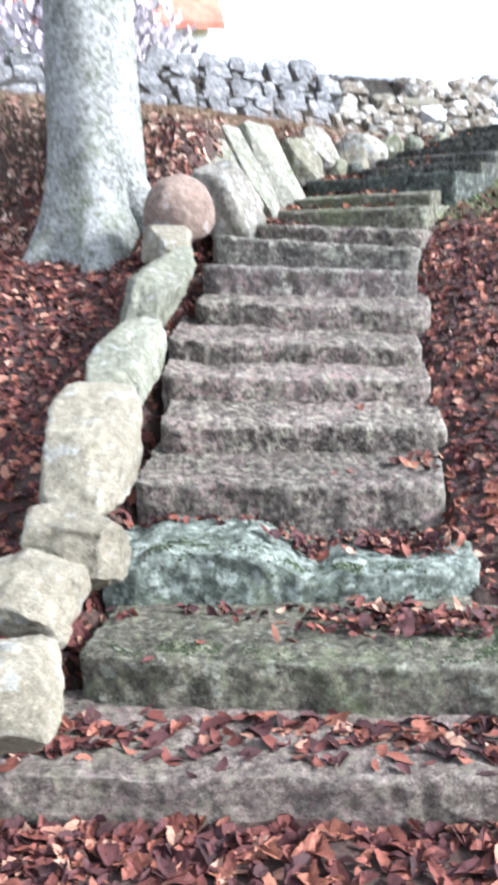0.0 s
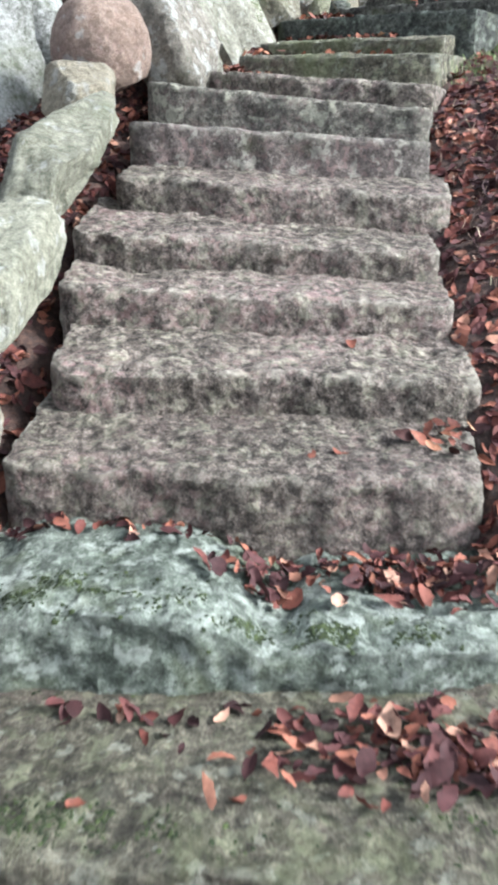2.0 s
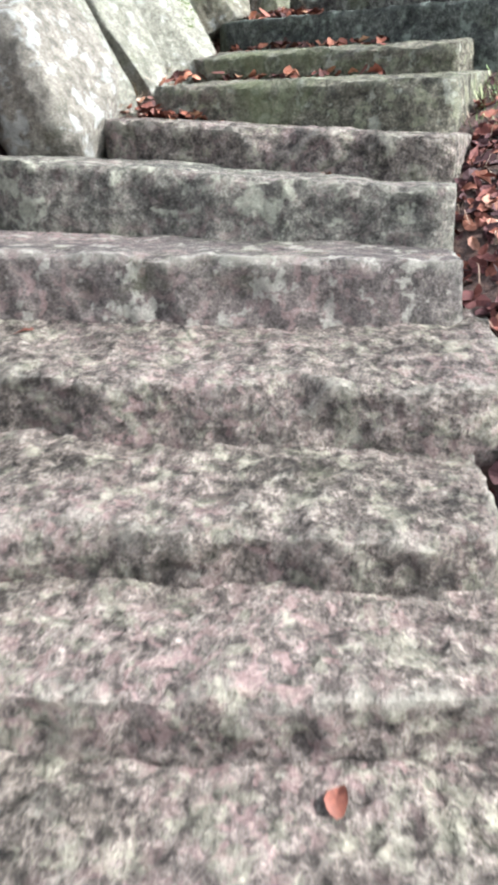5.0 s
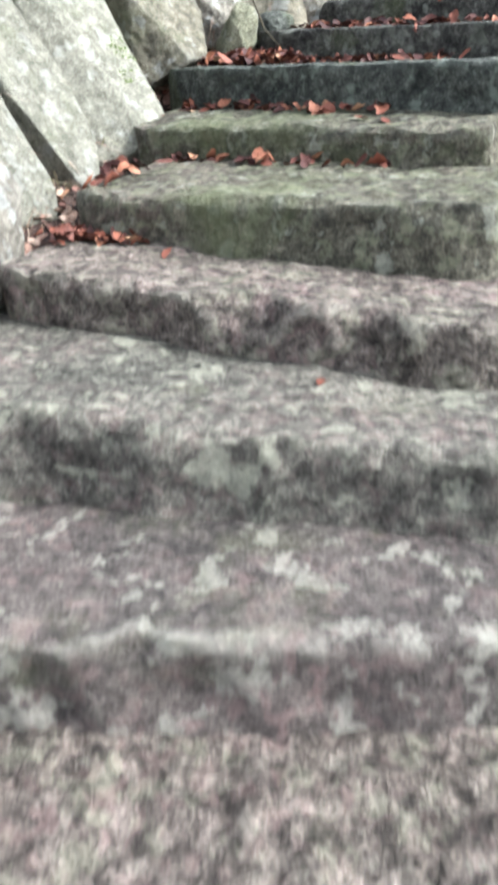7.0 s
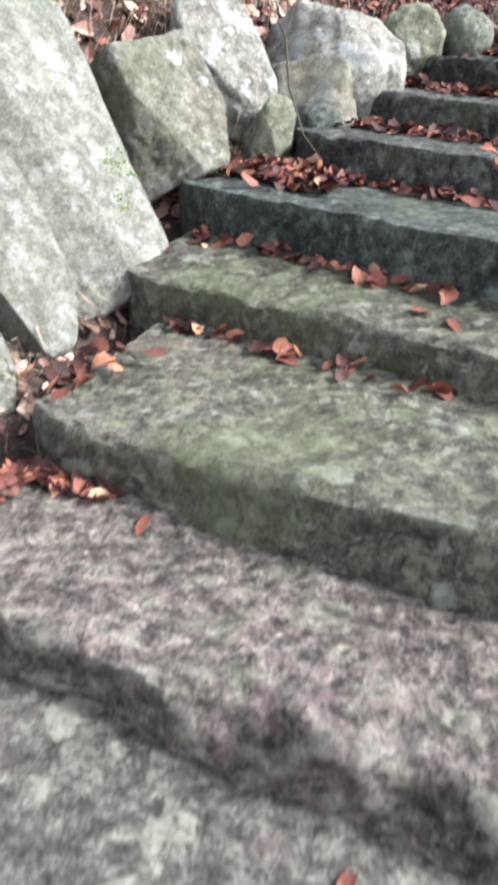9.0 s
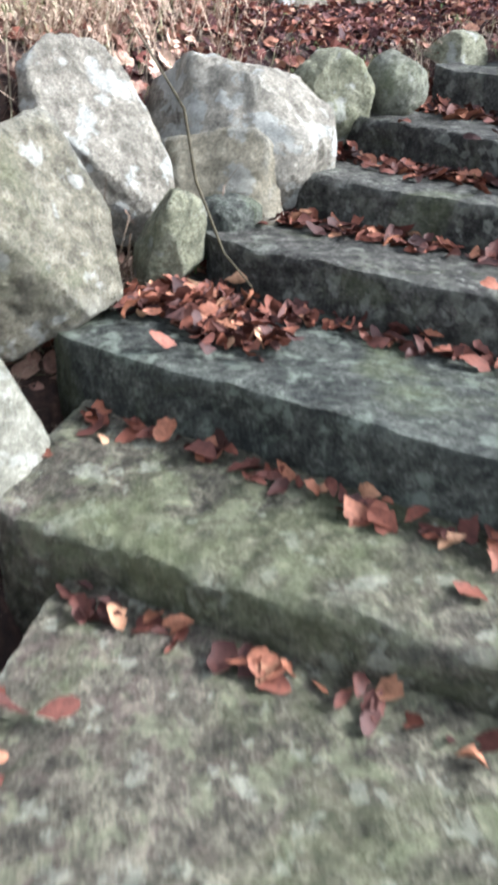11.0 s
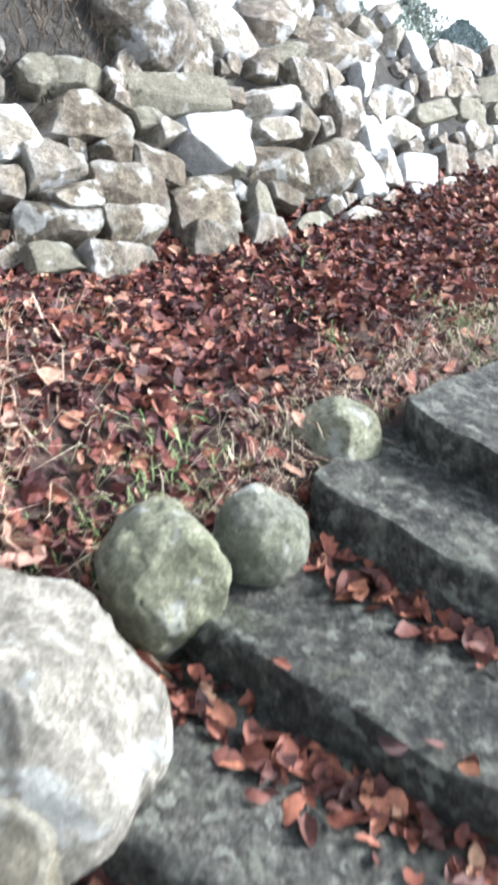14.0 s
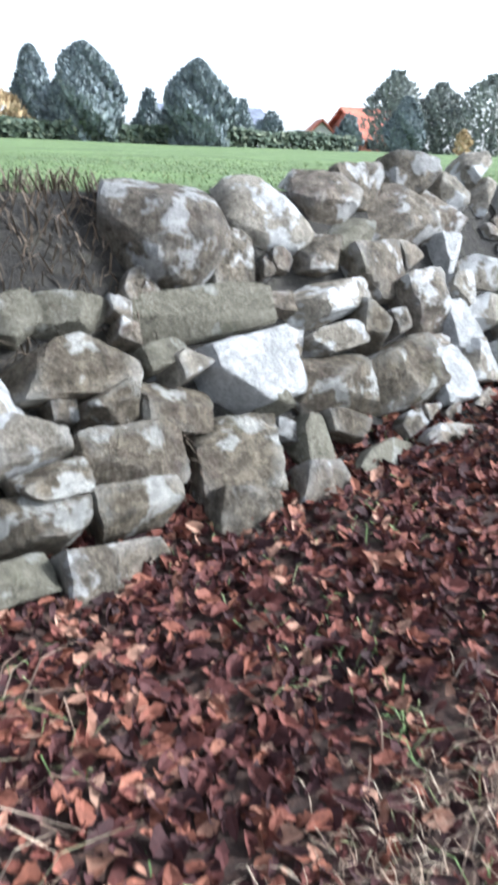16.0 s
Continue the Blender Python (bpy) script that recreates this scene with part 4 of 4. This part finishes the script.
for i, st in enumerate(STONES):
    u, v, a, b, turn, mat, proud = st
    rng = random.Random(900 + i)
    if i < LAID:
        # fieldstones in full: broken, angular, with their faces nearer to upright than the wall's batter
        deep = 0.5 * min(a, b) + 0.07
        rv, rf = rock_mesh((a * 0.99, b * 1.07, deep), 900 + i, 0.16 if i < 2 else rng.uniform(0.72, 0.95), 3 if mat == WHITEROCK else 7, 0.04, 4)
        sme = mesh_from("stone", rv, rf, mat)
        sme.set_sharp_from_angle(angle=radians(24))
        ob = part("stone", sme, wall)
        ob.location = (u, v, 0.045 - deep + proud + rng.uniform(-0.01, 0.015))
        ob.rotation_euler = (rng.uniform(0.0, 0.2), rng.uniform(-0.1, 0.04), turn)
        continue
    ct, sn = math.cos(turn), math.sin(turn)
    grow = 1.15
    cell = [(u + x * a * grow * ct - y * b * grow * sn, v + x * a * grow * sn + y * b * grow * ct) for x, y in [(a0 * rng.uniform(0.82, 1.12), b0 * rng.uniform(0.82, 1.12)) for a0, b0 in ((-1, -1), (1, -1), (1, 1), (-1, 1))]]
    # broken corners
    for k in range(4):
        th = turn + math.pi / 4 + k * math.pi / 2 + rng.uniform(-0.65, 0.65)
        nx, ny = math.cos(th), math.sin(th)
        cell = clip(cell, nx, ny, u * nx + v * ny + reach(st, nx, ny) * rng.uniform(0.7, 1.12))
    # each neighbour takes its side of the joint between the two
    for j, o in enumerate(STONES):
        if j == i or abs(o[0] - u) > (o[2] + a) * 1.6 + 0.1 or abs(o[1] - v) > (o[3] + b) * 1.6 + 0.1:
            continue
        best = None
        for th in (turn, turn + math.pi / 2, o[4], o[4] + math.pi / 2, math.atan2(o[1] - v, o[0] - u)):
            nx, ny = math.cos(th), math.sin(th)
            gap = (o[0] - u) * nx + (o[1] - v) * ny
            if gap < 0:
                nx, ny, gap = -nx, -ny, -gap
            free = gap - reach(st, nx, ny) - reach(o, nx, ny)
            if best is None or free > best[0]:
                best = (free, nx, ny, reach(st, nx, ny) + free / 2)
        cell = clip(cell, best[1], best[2], u * best[1] + v * best[2] + max(0.02, best[3]) - 0.007)
        if len(cell) < 3:
            break
    if len(cell) < 3:
        continue
    area = 0.5 * sum(p[0] * q[1] - q[0] * p[1] for p, q in zip(cell, cell[1:] + cell[:1]))
    if area < 0.0022:
        continue
    cu, cv = sum(p[0] for p in cell) / len(cell), sum(p[1] for p in cell) / len(cell)
    edge = sum(math.dist(p, q) for p, q in zip(cell, cell[1:] + cell[:1]))
    ring = []
    for k, p in enumerate(cell):
        q = cell[(k + 1) % len(cell)]
        n = max(1, round(SIDES * math.dist(p, q) / edge))
        ring += [(p[0] + (q[0] - p[0]) * m / n - cu, p[1] + (q[1] - p[1]) * m / n - cv) for m in range(n)]
    N = len(ring)
    ring = [(0.07 * ring[k - 1][0] + 0.86 * p[0] + 0.07 * ring[(k + 1) % N][0], 0.07 * ring[k - 1][1] + 0.86 * p[1] + 0.07 * ring[(k + 1) % N][1]) for k, p in enumerate(ring)]
    off = Vector((i * 3.7, i * 1.3, 0))
    bulge = 0.05 + 0.05 * min(a, b)
    proud += rng.uniform(-0.012, 0.01)
    tx, ty = rng.uniform(-0.2, 0.08), rng.uniform(0.05, 0.4)
    kink = rng.uniform(0, 6.28)
    verts, faces = [], []
    for lift, scale in ((-0.13, 0.93), (0.0, 1.0), (0.86, 0.985), (1.0, 0.945), (1.05, 0.66), (1.06, 0.33)):
        for x, y in ring:
            rr = scale * (1 + 0.05 * noise.noise(Vector((x * 14, y * 14, lift * 2)) + off))
            lx, ly = x * rr, y * rr
            z = lift * bulge if lift > 0 else lift
            if lift > 0:
                ridge = abs(lx * math.cos(kink) + ly * math.sin(kink))
                z += (lx * tx + ly * ty) * lift - 0.1 * ridge * lift + 0.014 * fbm(Vector((lx * 9, ly * 9, 0)) + off, 4, 0.6) * lift
            verts.append((lx, ly, z))
    for q in range(5):
        for k in range(N):
            faces.append((q * N + k, q * N + (k + 1) % N, (q + 1) * N + (k + 1) % N, (q + 1) * N + k))
    verts.append((0, 0, bulge * 1.05))
    for k in range(N):
        faces.append((5 * N + k, 5 * N + (k + 1) % N, len(verts) - 1))
    sme = mesh_from("stone", verts, faces, mat)
    sme.set_sharp_from_angle(angle=radians(28))
    ob = part("stone", sme, wall)
    ob.location = (cu, cv, 0.035 - bulge + proud)

# ---- fallen leaves and grass ----
from mathutils.bvhtree import BVHTree

allv, allf = [], []
for vs, fs in SOLIDS:
    n0 = len(allv)
    allv += vs
    allf += [tuple(k + n0 for k in f) for f in fs]
tree_of_faces = BVHTree.FromPolygons(allv, allf)
GROUND_FACES = len(SOLIDS[0][1])


def drop(x, y):
    hit = tree_of_faces.ray_cast(Vector((x, y, 12)), Vector((0, 0, -1)))
    return hit


LEAF_HALF = ((0.0, -0.5), (0.15, -0.4), (0.21, -0.3), (0.29, -0.08), (0.25, 0.06), (0.27, 0.18), (0.14, 0.36), (0.0, 0.52))
LEAF_SPINE = ((0.0, -0.22), (0.0, 0.06), (0.0, 0.28))
LEAF_FACES = ((0, 1, 2, 14), (2, 3, 15, 14), (3, 4, 5, 15), (5, 6, 16, 15), (6, 7, 16), (0, 14, 9, 8), (14, 15, 10, 9), (15, 12, 11, 10), (15, 16, 13, 12), (16, 7, 13))


def leaves(name, places, mat, label, seed, size=(0.045, 0.085), tilt=0.45, lift=0.012):
    """Withered leaves, each rolled, folded along its midrib and torn in its own way."""
    rng = random.Random(seed)
    shape = list(LEAF_HALF) + [(-x, y) for x, y in LEAF_HALF[1:7]] + list(LEAF_SPINE)
    verts, faces = [], []
    for p, nrm in places:
        s = rng.uniform(*size) * rng.choice((0.62, 0.85, 1.0, 1.0, 1.15))
        fold, roll, curl = rng.uniform(-0.1, 0.5), rng.uniform(-0.8, 2.2), rng.uniform(-0.9, 1.6)
        wide, bend, twist = rng.uniform(0.6, 1.25), rng.uniform(-0.5, 0.5), rng.uniform(-1.2, 1.2)
        up = (nrm + Vector((rng.gauss(0, tilt), rng.gauss(0, tilt), 0))).normalized()
        a = up.orthogonal().normalized()
        t0 = rng.uniform(0, 6.28)
        a = (a * math.cos(t0) + up.cross(a) * math.sin(t0)).normalized()
        b = up.cross(a)
        base = p + nrm * rng.uniform(0.2, 1.6) * lift
        n0 = len(verts)
        for x, y in shape:
            x *= wide * (1 + rng.uniform(-0.2, 0.18))
            y += rng.uniform(-0.04, 0.04)
            z = fold * abs(x) + roll * x * x + curl * y * y * 0.5 + twist * x * y + rng.uniform(-0.03, 0.03)
            x = x * (1 - 0.35 * min(1.0, abs(fold))) + bend * y * y
            verts.append(base + a * (x * s) + b * (y * s) + up * (z * s))
        faces += [tuple(k + n0 for k in f) for f in LEAF_FACES]
    return tagged(new(name, mesh_from(name, verts, faces, mat, seed > 20)), label, "leaves", kind="stuff")


def scatter(n, x0, x1, y0, y1, seed, keep):
    rng = random.Random(seed)
    out = []
    for _ in range(n):
        x, y = rng.uniform(x0, x1), rng.uniform(y0, y1)
        if rng.random() > keep(x, y):
            continue
        loc, nrm, idx, _ = drop(x, y)
        if loc is not None and idx < GROUND_FACES and nrm.z > 0.3:
            out.append((loc, nrm))
    return out


def wall_q(x, y):
    return (x - WALL_O.x) * WALL_IN.x + (y - WALL_O.y) * WALL_IN.y


def patch(x, y, s=1.0, seed=0):
    return 0.5 + 0.5 * noise.noise(Vector((x * s, y * s, seed)))


leaves("fallen_leaves", scatter(22000, 1.1, 4.6, 1.0, 8.6, 1, lambda x, y: 0.95 * ease(4.6, 3.2, x) * ease(1.0, 2.0, y) * (0.12 + 0.88 * ease(7.0, 6.1, y)) if left_of_stair(x, y) < 0 else 0), LEAF, "thick red-brown beech leaf litter beside the stair", 1)
leaves("fallen_leaves", scatter(19000, -3.2, 0.05, 1.0, 7.0, 2, lambda x, y: 0.85 * ease(-3.2, -1.9, x) * ease(1.0, 2.0, y)), LEAF, "red-brown beech leaf litter below the tree", 2)
leaves("fallen_leaves", scatter(5200, -1.3, 2.2, 1.0, 3.2, 3, lambda x, y: 0.9 * ease(1.0, 1.6, y) * ease(-1.3, -0.8, x) * ease(2.2, 1.8, x)), LEAF, "coppery oak and beech leaves at the foot of the stair", 3, (0.055, 0.1), 0.32)
leaves("fallen_leaves", scatter(44000, 0.4, 5.0, 8.0, 12.4, 4, lambda x, y: (0.25 + 0.75 * ease(0.9, 1.6, x + 0.35 * (y - 8.6))) * (0.65 * ease(0.08, 0.45, left_of_stair(x, y)) + 0.4) * (wall_q(x, y) < 0.12) * (left_of_stair(x, y) > 0.05)), LEAF, "red-brown leaves drifted against the wall foot", 4, (0.035, 0.066), 0.75)
leaves("fallen_leaves", scatter(16000, -3.5, 1.3, 6.6, 10.2, 5, lambda x, y: 0.65 * (wall_q(x, y) < 0.1) * (left_of_stair(x, y) > 0.05)), LEAF_PALE, "pale pinkish-tan leaves in dry grass on the bank", 5)

leaves("fallen_leaves", scatter(26000, -8.0, 9.0, -4.0, 11.0, 6, lambda x, y: (ease(7.5, 2.0, math.hypot(x - 0.6, (y - 4.0) * 0.9)) * 0.8 + 0.05) * (wall_q(x, y) < 0.1) * (1.0 - 0.9 * (x < 1.2) * ease(6.5, 7.0, y))), LEAF, "thinning beech leaf litter over the slope", 6, (0.05, 0.09))


def moss(step, x, y, rx, ry, n, seed):
    """Cushions of moss on a step, as a part of it."""
    rng = random.Random(seed)
    verts, faces = [], []
    o = STEP_EDGES[step - 1]
    for _ in range(8 * n):
        loc, nrm, idx, _ = drop(x + rng.gauss(0, rx), y + rng.gauss(0, ry))
        if loc is None or idx < GROUND_FACES or patch(loc.x, loc.y, 14, 5) < 0.5:
            continue
        r = rng.uniform(0.003, 0.008)
        a = nrm.orthogonal().normalized()
        b = nrm.cross(a)
        n0 = len(verts)
        for k in range(6):
            th = k * math.pi / 3 + rng.uniform(-0.3, 0.3)
            verts.append(loc - o.location + (a * math.cos(th) + b * math.sin(th)) * r * rng.uniform(0.8, 1.5) - nrm * 0.002)
        verts.append(loc - o.location + nrm * r * 0.55)
        faces += [(n0 + k, n0 + (k + 1) % 6, n0 + 6) for k in range(6)]
    tagged(part("moss", mesh_from("moss", verts, faces, MOSS), o, "film of dark green moss"), kind="stuff")


moss(2, 1.22, 2.9, 0.1, 0.08, 260, 1)
moss(2, 0.2, 2.86, 0.2, 0.03, 120, 2)
moss(3, 0.75, 3.33, 0.16, 0.03, 160, 3)
moss(3, 0.2, 3.36, 0.12, 0.05, 140, 4)


def moss_patch(ob, place, reach, seed):
    """A patch of moss cushions on a stone, as a part of it."""
    rng = random.Random(seed)
    m = ob.matrix_world
    verts, faces = [], []
    near = m @ min(ob.data.vertices, key=lambda v: (m @ v.co - Vector(place)).length).co
    for v in ob.data.vertices:
        d = (m @ v.co - near).length / reach
        if d > 1 or rng.random() < d * d or noise.noise(v.co * 14) < -0.25:
            continue
        a = v.normal.orthogonal().normalized()
        b = v.normal.cross(a)
        for _ in range(7):
            c = v.co + a * rng.uniform(-0.012, 0.012) + b * rng.uniform(-0.012, 0.012)
            r = rng.uniform(0.003, 0.008)
            n0 = len(verts)
            verts += [c + (a * math.cos(k * math.pi / 3) + b * math.sin(k * math.pi / 3)) * r * rng.uniform(0.7, 1.4) - v.normal * 0.002 for k in range(6)]
            verts.append(c + v.normal * r * 0.5)
            faces += [(n0 + k, n0 + (k + 1) % 6, n0 + 6) for k in range(6)]
    if faces:
        tagged(part("moss", mesh_from("moss", verts, faces, MOSS_BRIGHT), ob, "bright green moss cushion"), kind="stuff")


bpy.context.view_layer.update()
moss_patch(mossy_slab, (0.68, 7.5, 2.47), 0.075, 5)
moss_patch(mossy_slab, (0.66, 7.6, 2.58), 0.07, 6)


def blades(name, n, x0, x1, y0, y1, seed, keep, mat, label, height, droop=0.5, width=0.004):
    rng = random.Random(seed)
    verts, faces = [], []
    for _ in range(n):
        x, y = rng.uniform(x0, x1), rng.uniform(y0, y1)
        if rng.random() > keep(x, y):
            continue
        loc, nrm, idx, _ = drop(x, y)
        if loc is None or idx >= GROUND_FACES:
            continue
        h, th = rng.uniform(*height), rng.uniform(0, 6.28)
        out = Vector((math.cos(th), math.sin(th), 0))
        side = Vector((-out.y, out.x, 0)) * width * rng.uniform(0.7, 1.5)
        lean = rng.uniform(0.4 * droop, droop)
        p1, p2 = loc + out * h * lean * 0.35 + Vector((0, 0, h * 0.55)), loc + out * h * lean + Vector((0, 0, h * (1 - 0.45 * lean)))
        n0 = len(verts)
        verts += [loc - side, loc + side, p1 + side * 0.8, p1 - side * 0.8, p2]
        faces += [(n0, n0 + 1, n0 + 2, n0 + 3), (n0 + 3, n0 + 2, n0 + 4)]
    return tagged(new(name, mesh_from(name, verts, faces, mat, False)), label, "grass", kind="stuff")




def heap(x, y, sx, sy, n, seed):
    """Leaves come to rest round a place, on whatever lies there."""
    rng = random.Random(seed)
    out = []
    for _ in range(n):
        loc, nrm, idx, _ = drop(x + rng.gauss(0, sx), y + rng.gauss(0, sy))
        if loc is not None and nrm.z > 0.35:
            r = rng.random()
            out.append((loc + nrm * 0.03 * r * min(1.0, n / 60), nrm))
    return out


def drift(a, b, wide, n, seed):
    """Leaves along a line, as they gather at the foot of a riser."""
    rng = random.Random(seed)
    out = []
    for _ in range(n):
        u = rng.random()
        loc, nrm, idx, _ = drop(a[0] + (b[0] - a[0]) * u + rng.gauss(0, wide), a[1] + (b[1] - a[1]) * u + rng.gauss(0, wide))
        if loc is not None and nrm.z > 0.35:
            out.append((loc, nrm))
    return out


def foot(step, u0, u1, wide, n, seed):
    """Leaves at the foot of a step's riser, between two shares of its length."""
    l, r, back = STEP_FEET[step - 1]
    a, b = l.lerp(r, u0) - back * (0.03 + wide), l.lerp(r, u1) - back * (0.03 + wide)
    return drift(a, b, wide, n, seed)


OAK = (0.04, 0.075)
leaves("fallen_leaves", drift((-0.5, 2.6), (1.55, 2.55), 0.07, 330, 21) + drift((-0.4, 2.25), (1.6, 2.27), 0.05, 200, 22), LEAF, "wet coppery leaves over the lowest step", 21, (0.05, 0.09), 0.25, 0.007)
leaves("fallen_leaves", heap(1.05, 3.04, 0.2, 0.07, 260, 23) + drift((-0.1, 3.14), (1.0, 3.16), 0.025, 40, 24), LEAF, "red-brown leaves on the mossy step", 23, OAK)
leaves("fallen_leaves", heap(0.62, 3.54, 0.08, 0.07, 45, 25) + heap(1.02, 3.57, 0.15, 0.06, 230, 26) + drift((-0.1, 3.72), (0.5, 3.72), 0.03, 40, 27), LEAF, "red leaves in the hollow of the boulder step", 25, OAK)
leaves("fallen_leaves", heap(1.17, 3.98, 0.06, 0.05, 22, 28), LEAF_WARM, "few dry leaves on a step's end", 28, OAK)
leaves("fallen_leaves", heap(0.5, 7.05, 0.06, 0.09, 90, 29) + heap(0.42, 6.72, 0.06, 0.05, 55, 30), LEAF_WARM, "dry orange leaves in the corner behind the step", 29, OAK)
leaves("fallen_leaves", foot(13, 0.1, 0.8, 0.014, 40, 31) + foot(14, 0.1, 0.7, 0.02, 60, 32) + foot(12, 0.0, 0.2, 0.02, 40, 40), LEAF_WARM, "dry leaves along the foot of a riser", 31, OAK)
leaves("fallen_leaves", heap(1.08, 7.8, 0.055, 0.06, 130, 33) + heap(0.97, 7.98, 0.08, 0.05, 190, 34) + foot(15, 0.1, 0.75, 0.028, 110, 35), LEAF_WARM, "heap of dry orange-brown beech leaves on a dark step", 33, OAK, 0.75)
leaves("fallen_leaves", foot(16, -0.05, 0.75, 0.03, 150, 36) + foot(16, -0.08, 0.1, 0.035, 50, 39) + foot(17, -0.1, 0.65, 0.035, 200, 37) + foot(18, -0.15, 0.7, 0.04, 150, 38), LEAF_WARM, "dry leaves gathered at the back of the upper steps", 36, OAK)
for i, (x, y) in enumerate(((1.06, 6.0), (1.01, 7.08), (1.32, 7.1), (1.38, 7.02), (0.66, 7.62), (0.93, 4.4), (0.78, 3.88), (0.86, 3.9), (0.29, 2.9), (0.6, 2.92), (0.54, 6.72), (0.72, 6.62), (1.2, 7.3), (0.26, 5.35))):
    lone = leaves("fallen_leaf", heap(x, y, 0.001, 0.001, 1, 70 + i), LEAF_WARM, "single curled orange-brown beech leaf on a step", 70 + i, (0.05, 0.07), 0.12, 0.003)
    lone["kind"], lone["category"] = "thing", "leaf"

stem_v, stem_f = tube([(0.93, 8.5, 3.06), (0.975, 8.36, 2.97), (1.035, 8.22, 2.85), (1.045, 8.13, 2.7), (1.085, 7.99, 2.56), (1.14, 7.93, 2.49)], [0.002, 0.003, 0.004, 0.004, 0.003, 0.0015], 8)
tagged(new("dead_stem", mesh_from("dead_stem", stem_v, stem_f, STEM)), "dry brown bramble stem hanging between boulders", "plant stem")

blades("dry_grass", 220, 0.3, 1.3, 8.0, 9.2, 17, lambda x, y: (left_of_stair(x, y) > 0.12), STRAW, "tall dry grass stalks behind the boulders", (0.2, 0.42), 0.8, 0.0016)
blades("dry_grass", 9000, -0.6, 1.6, 7.4, 9.6, 18, lambda x, y: (wall_q(x, y) < 0) * (left_of_stair(x, y) > 0.18) * ease(1.7, 0.9, x), STRAW, "matted pale dry grass on the bank", (0.05, 0.16), 1.8, 0.0016)
blades("withered_grass", 26000, -1.6, 2.2, 9.0, 11.2, 19, lambda x, y: (0.06 < wall_q(x, y) < 0.72) * ((x - WALL_O.x) * WALL_E.x + (y - WALL_O.y) * WALL_E.y < 0.1), DEAD_GRASS, "withered brown grass over the broken wall top", (0.04, 0.12), 1.6, 0.0022)
blades("dry_grass", 34000, -2.0, 3.0, 6.8, 10.0, 11, lambda x, y: (wall_q(x, y) < 0) * (left_of_stair(x, y) > 0.03) * ease(0.42, 0.1, left_of_stair(x, y)) * (patch(x, y, 3, 1) > 0.25), STRAW, "dry straw-coloured grass along the boulders", (0.025, 0.085), 1.9, 0.001)
blades("dry_grass", 9000, 0.9, 2.6, 8.3, 9.8, 20, lambda x, y: (wall_q(x, y) < 0) * (left_of_stair(x, y) > 0.02) * ease(0.3, 0.08, left_of_stair(x, y)) * (patch(x, y, 4, 2) > 0.4), STRAW, "matted straw round the cobbles at the grass edge", (0.03, 0.08), 1.9, 0.0011)
blades("grass", 24000, -1.5, 4.0, 7.5, 11.5, 12, lambda x, y: (wall_q(x, y) < 0.1) * (left_of_stair(x, y) > 0.03) * (patch(x, y, 2.2, 4) > 0.55) * (1.0 - 0.75 * ease(0.3, 0.8, left_of_stair(x, y))), BLADE, "green grass tufts among the fallen leaves", (0.02, 0.06), 1.7, 0.0014)
blades("grass", 1500, 1.4, 3.0, 4.5, 8.2, 14, lambda x, y: (left_of_stair(x, y) < 0) * ease(2.6, 1.4, x), STRAW, "thin dry grass beside the step ends", (0.03, 0.09), 1.7, 0.0015)
blades("lawn_grass", 42000, -3.0, 7.0, 9.5, 18.0, 13, lambda x, y: (wall_q(x, y) > 0.6) * ease(6.0, 0.8, wall_q(x, y)), BLADE, "mown green lawn grass above the wall", (0.006, 0.016), 1.2, 0.0026)
blades("grass", 12000, 1.5, 3.6, 6.2, 9.0, 15, lambda x, y: (left_of_stair(x, y) < 0) * ease(6.2, 6.9, y), BLADE, "short grey-green grass beside the upper step ends", (0.03, 0.09), 1.6, 0.0018)
blades("dry_grass", 22000, -2.6, 0.9, 6.9, 9.8, 16, lambda x, y: (wall_q(x, y) < 0) * (left_of_stair(x, y) > 0.15) * (patch(x, y, 2.5, 6) > 0.3), STRAW, "matted pale dry grass over the bank below the wall", (0.05, 0.14), 1.8, 0.0026)
blades("dry_grass", 7000, 0.5, 2.8, 8.0, 10.0, 22, lambda x, y: (wall_q(x, y) < 0) * (left_of_stair(x, y) > 0.04) * ease(0.34, 0.1, left_of_stair(x, y)) * (patch(x, y, 3.1, 9) > 0.3), STRAW, "tangled straw and seed stalks behind the cobbles", (0.04, 0.1), 1.9, 0.0012)
blades("grass", 12000, 0.5, 2.8, 8.0, 10.0, 23, lambda x, y: (wall_q(x, y) < 0) * (left_of_stair(x, y) > 0.06) * ease(0.5, 0.15, left_of_stair(x, y)) * (patch(x, y, 2.3, 12) > 0.5), BLADE, "green grass tufts along the boulder tops", (0.03, 0.09), 1.8, 0.0016)
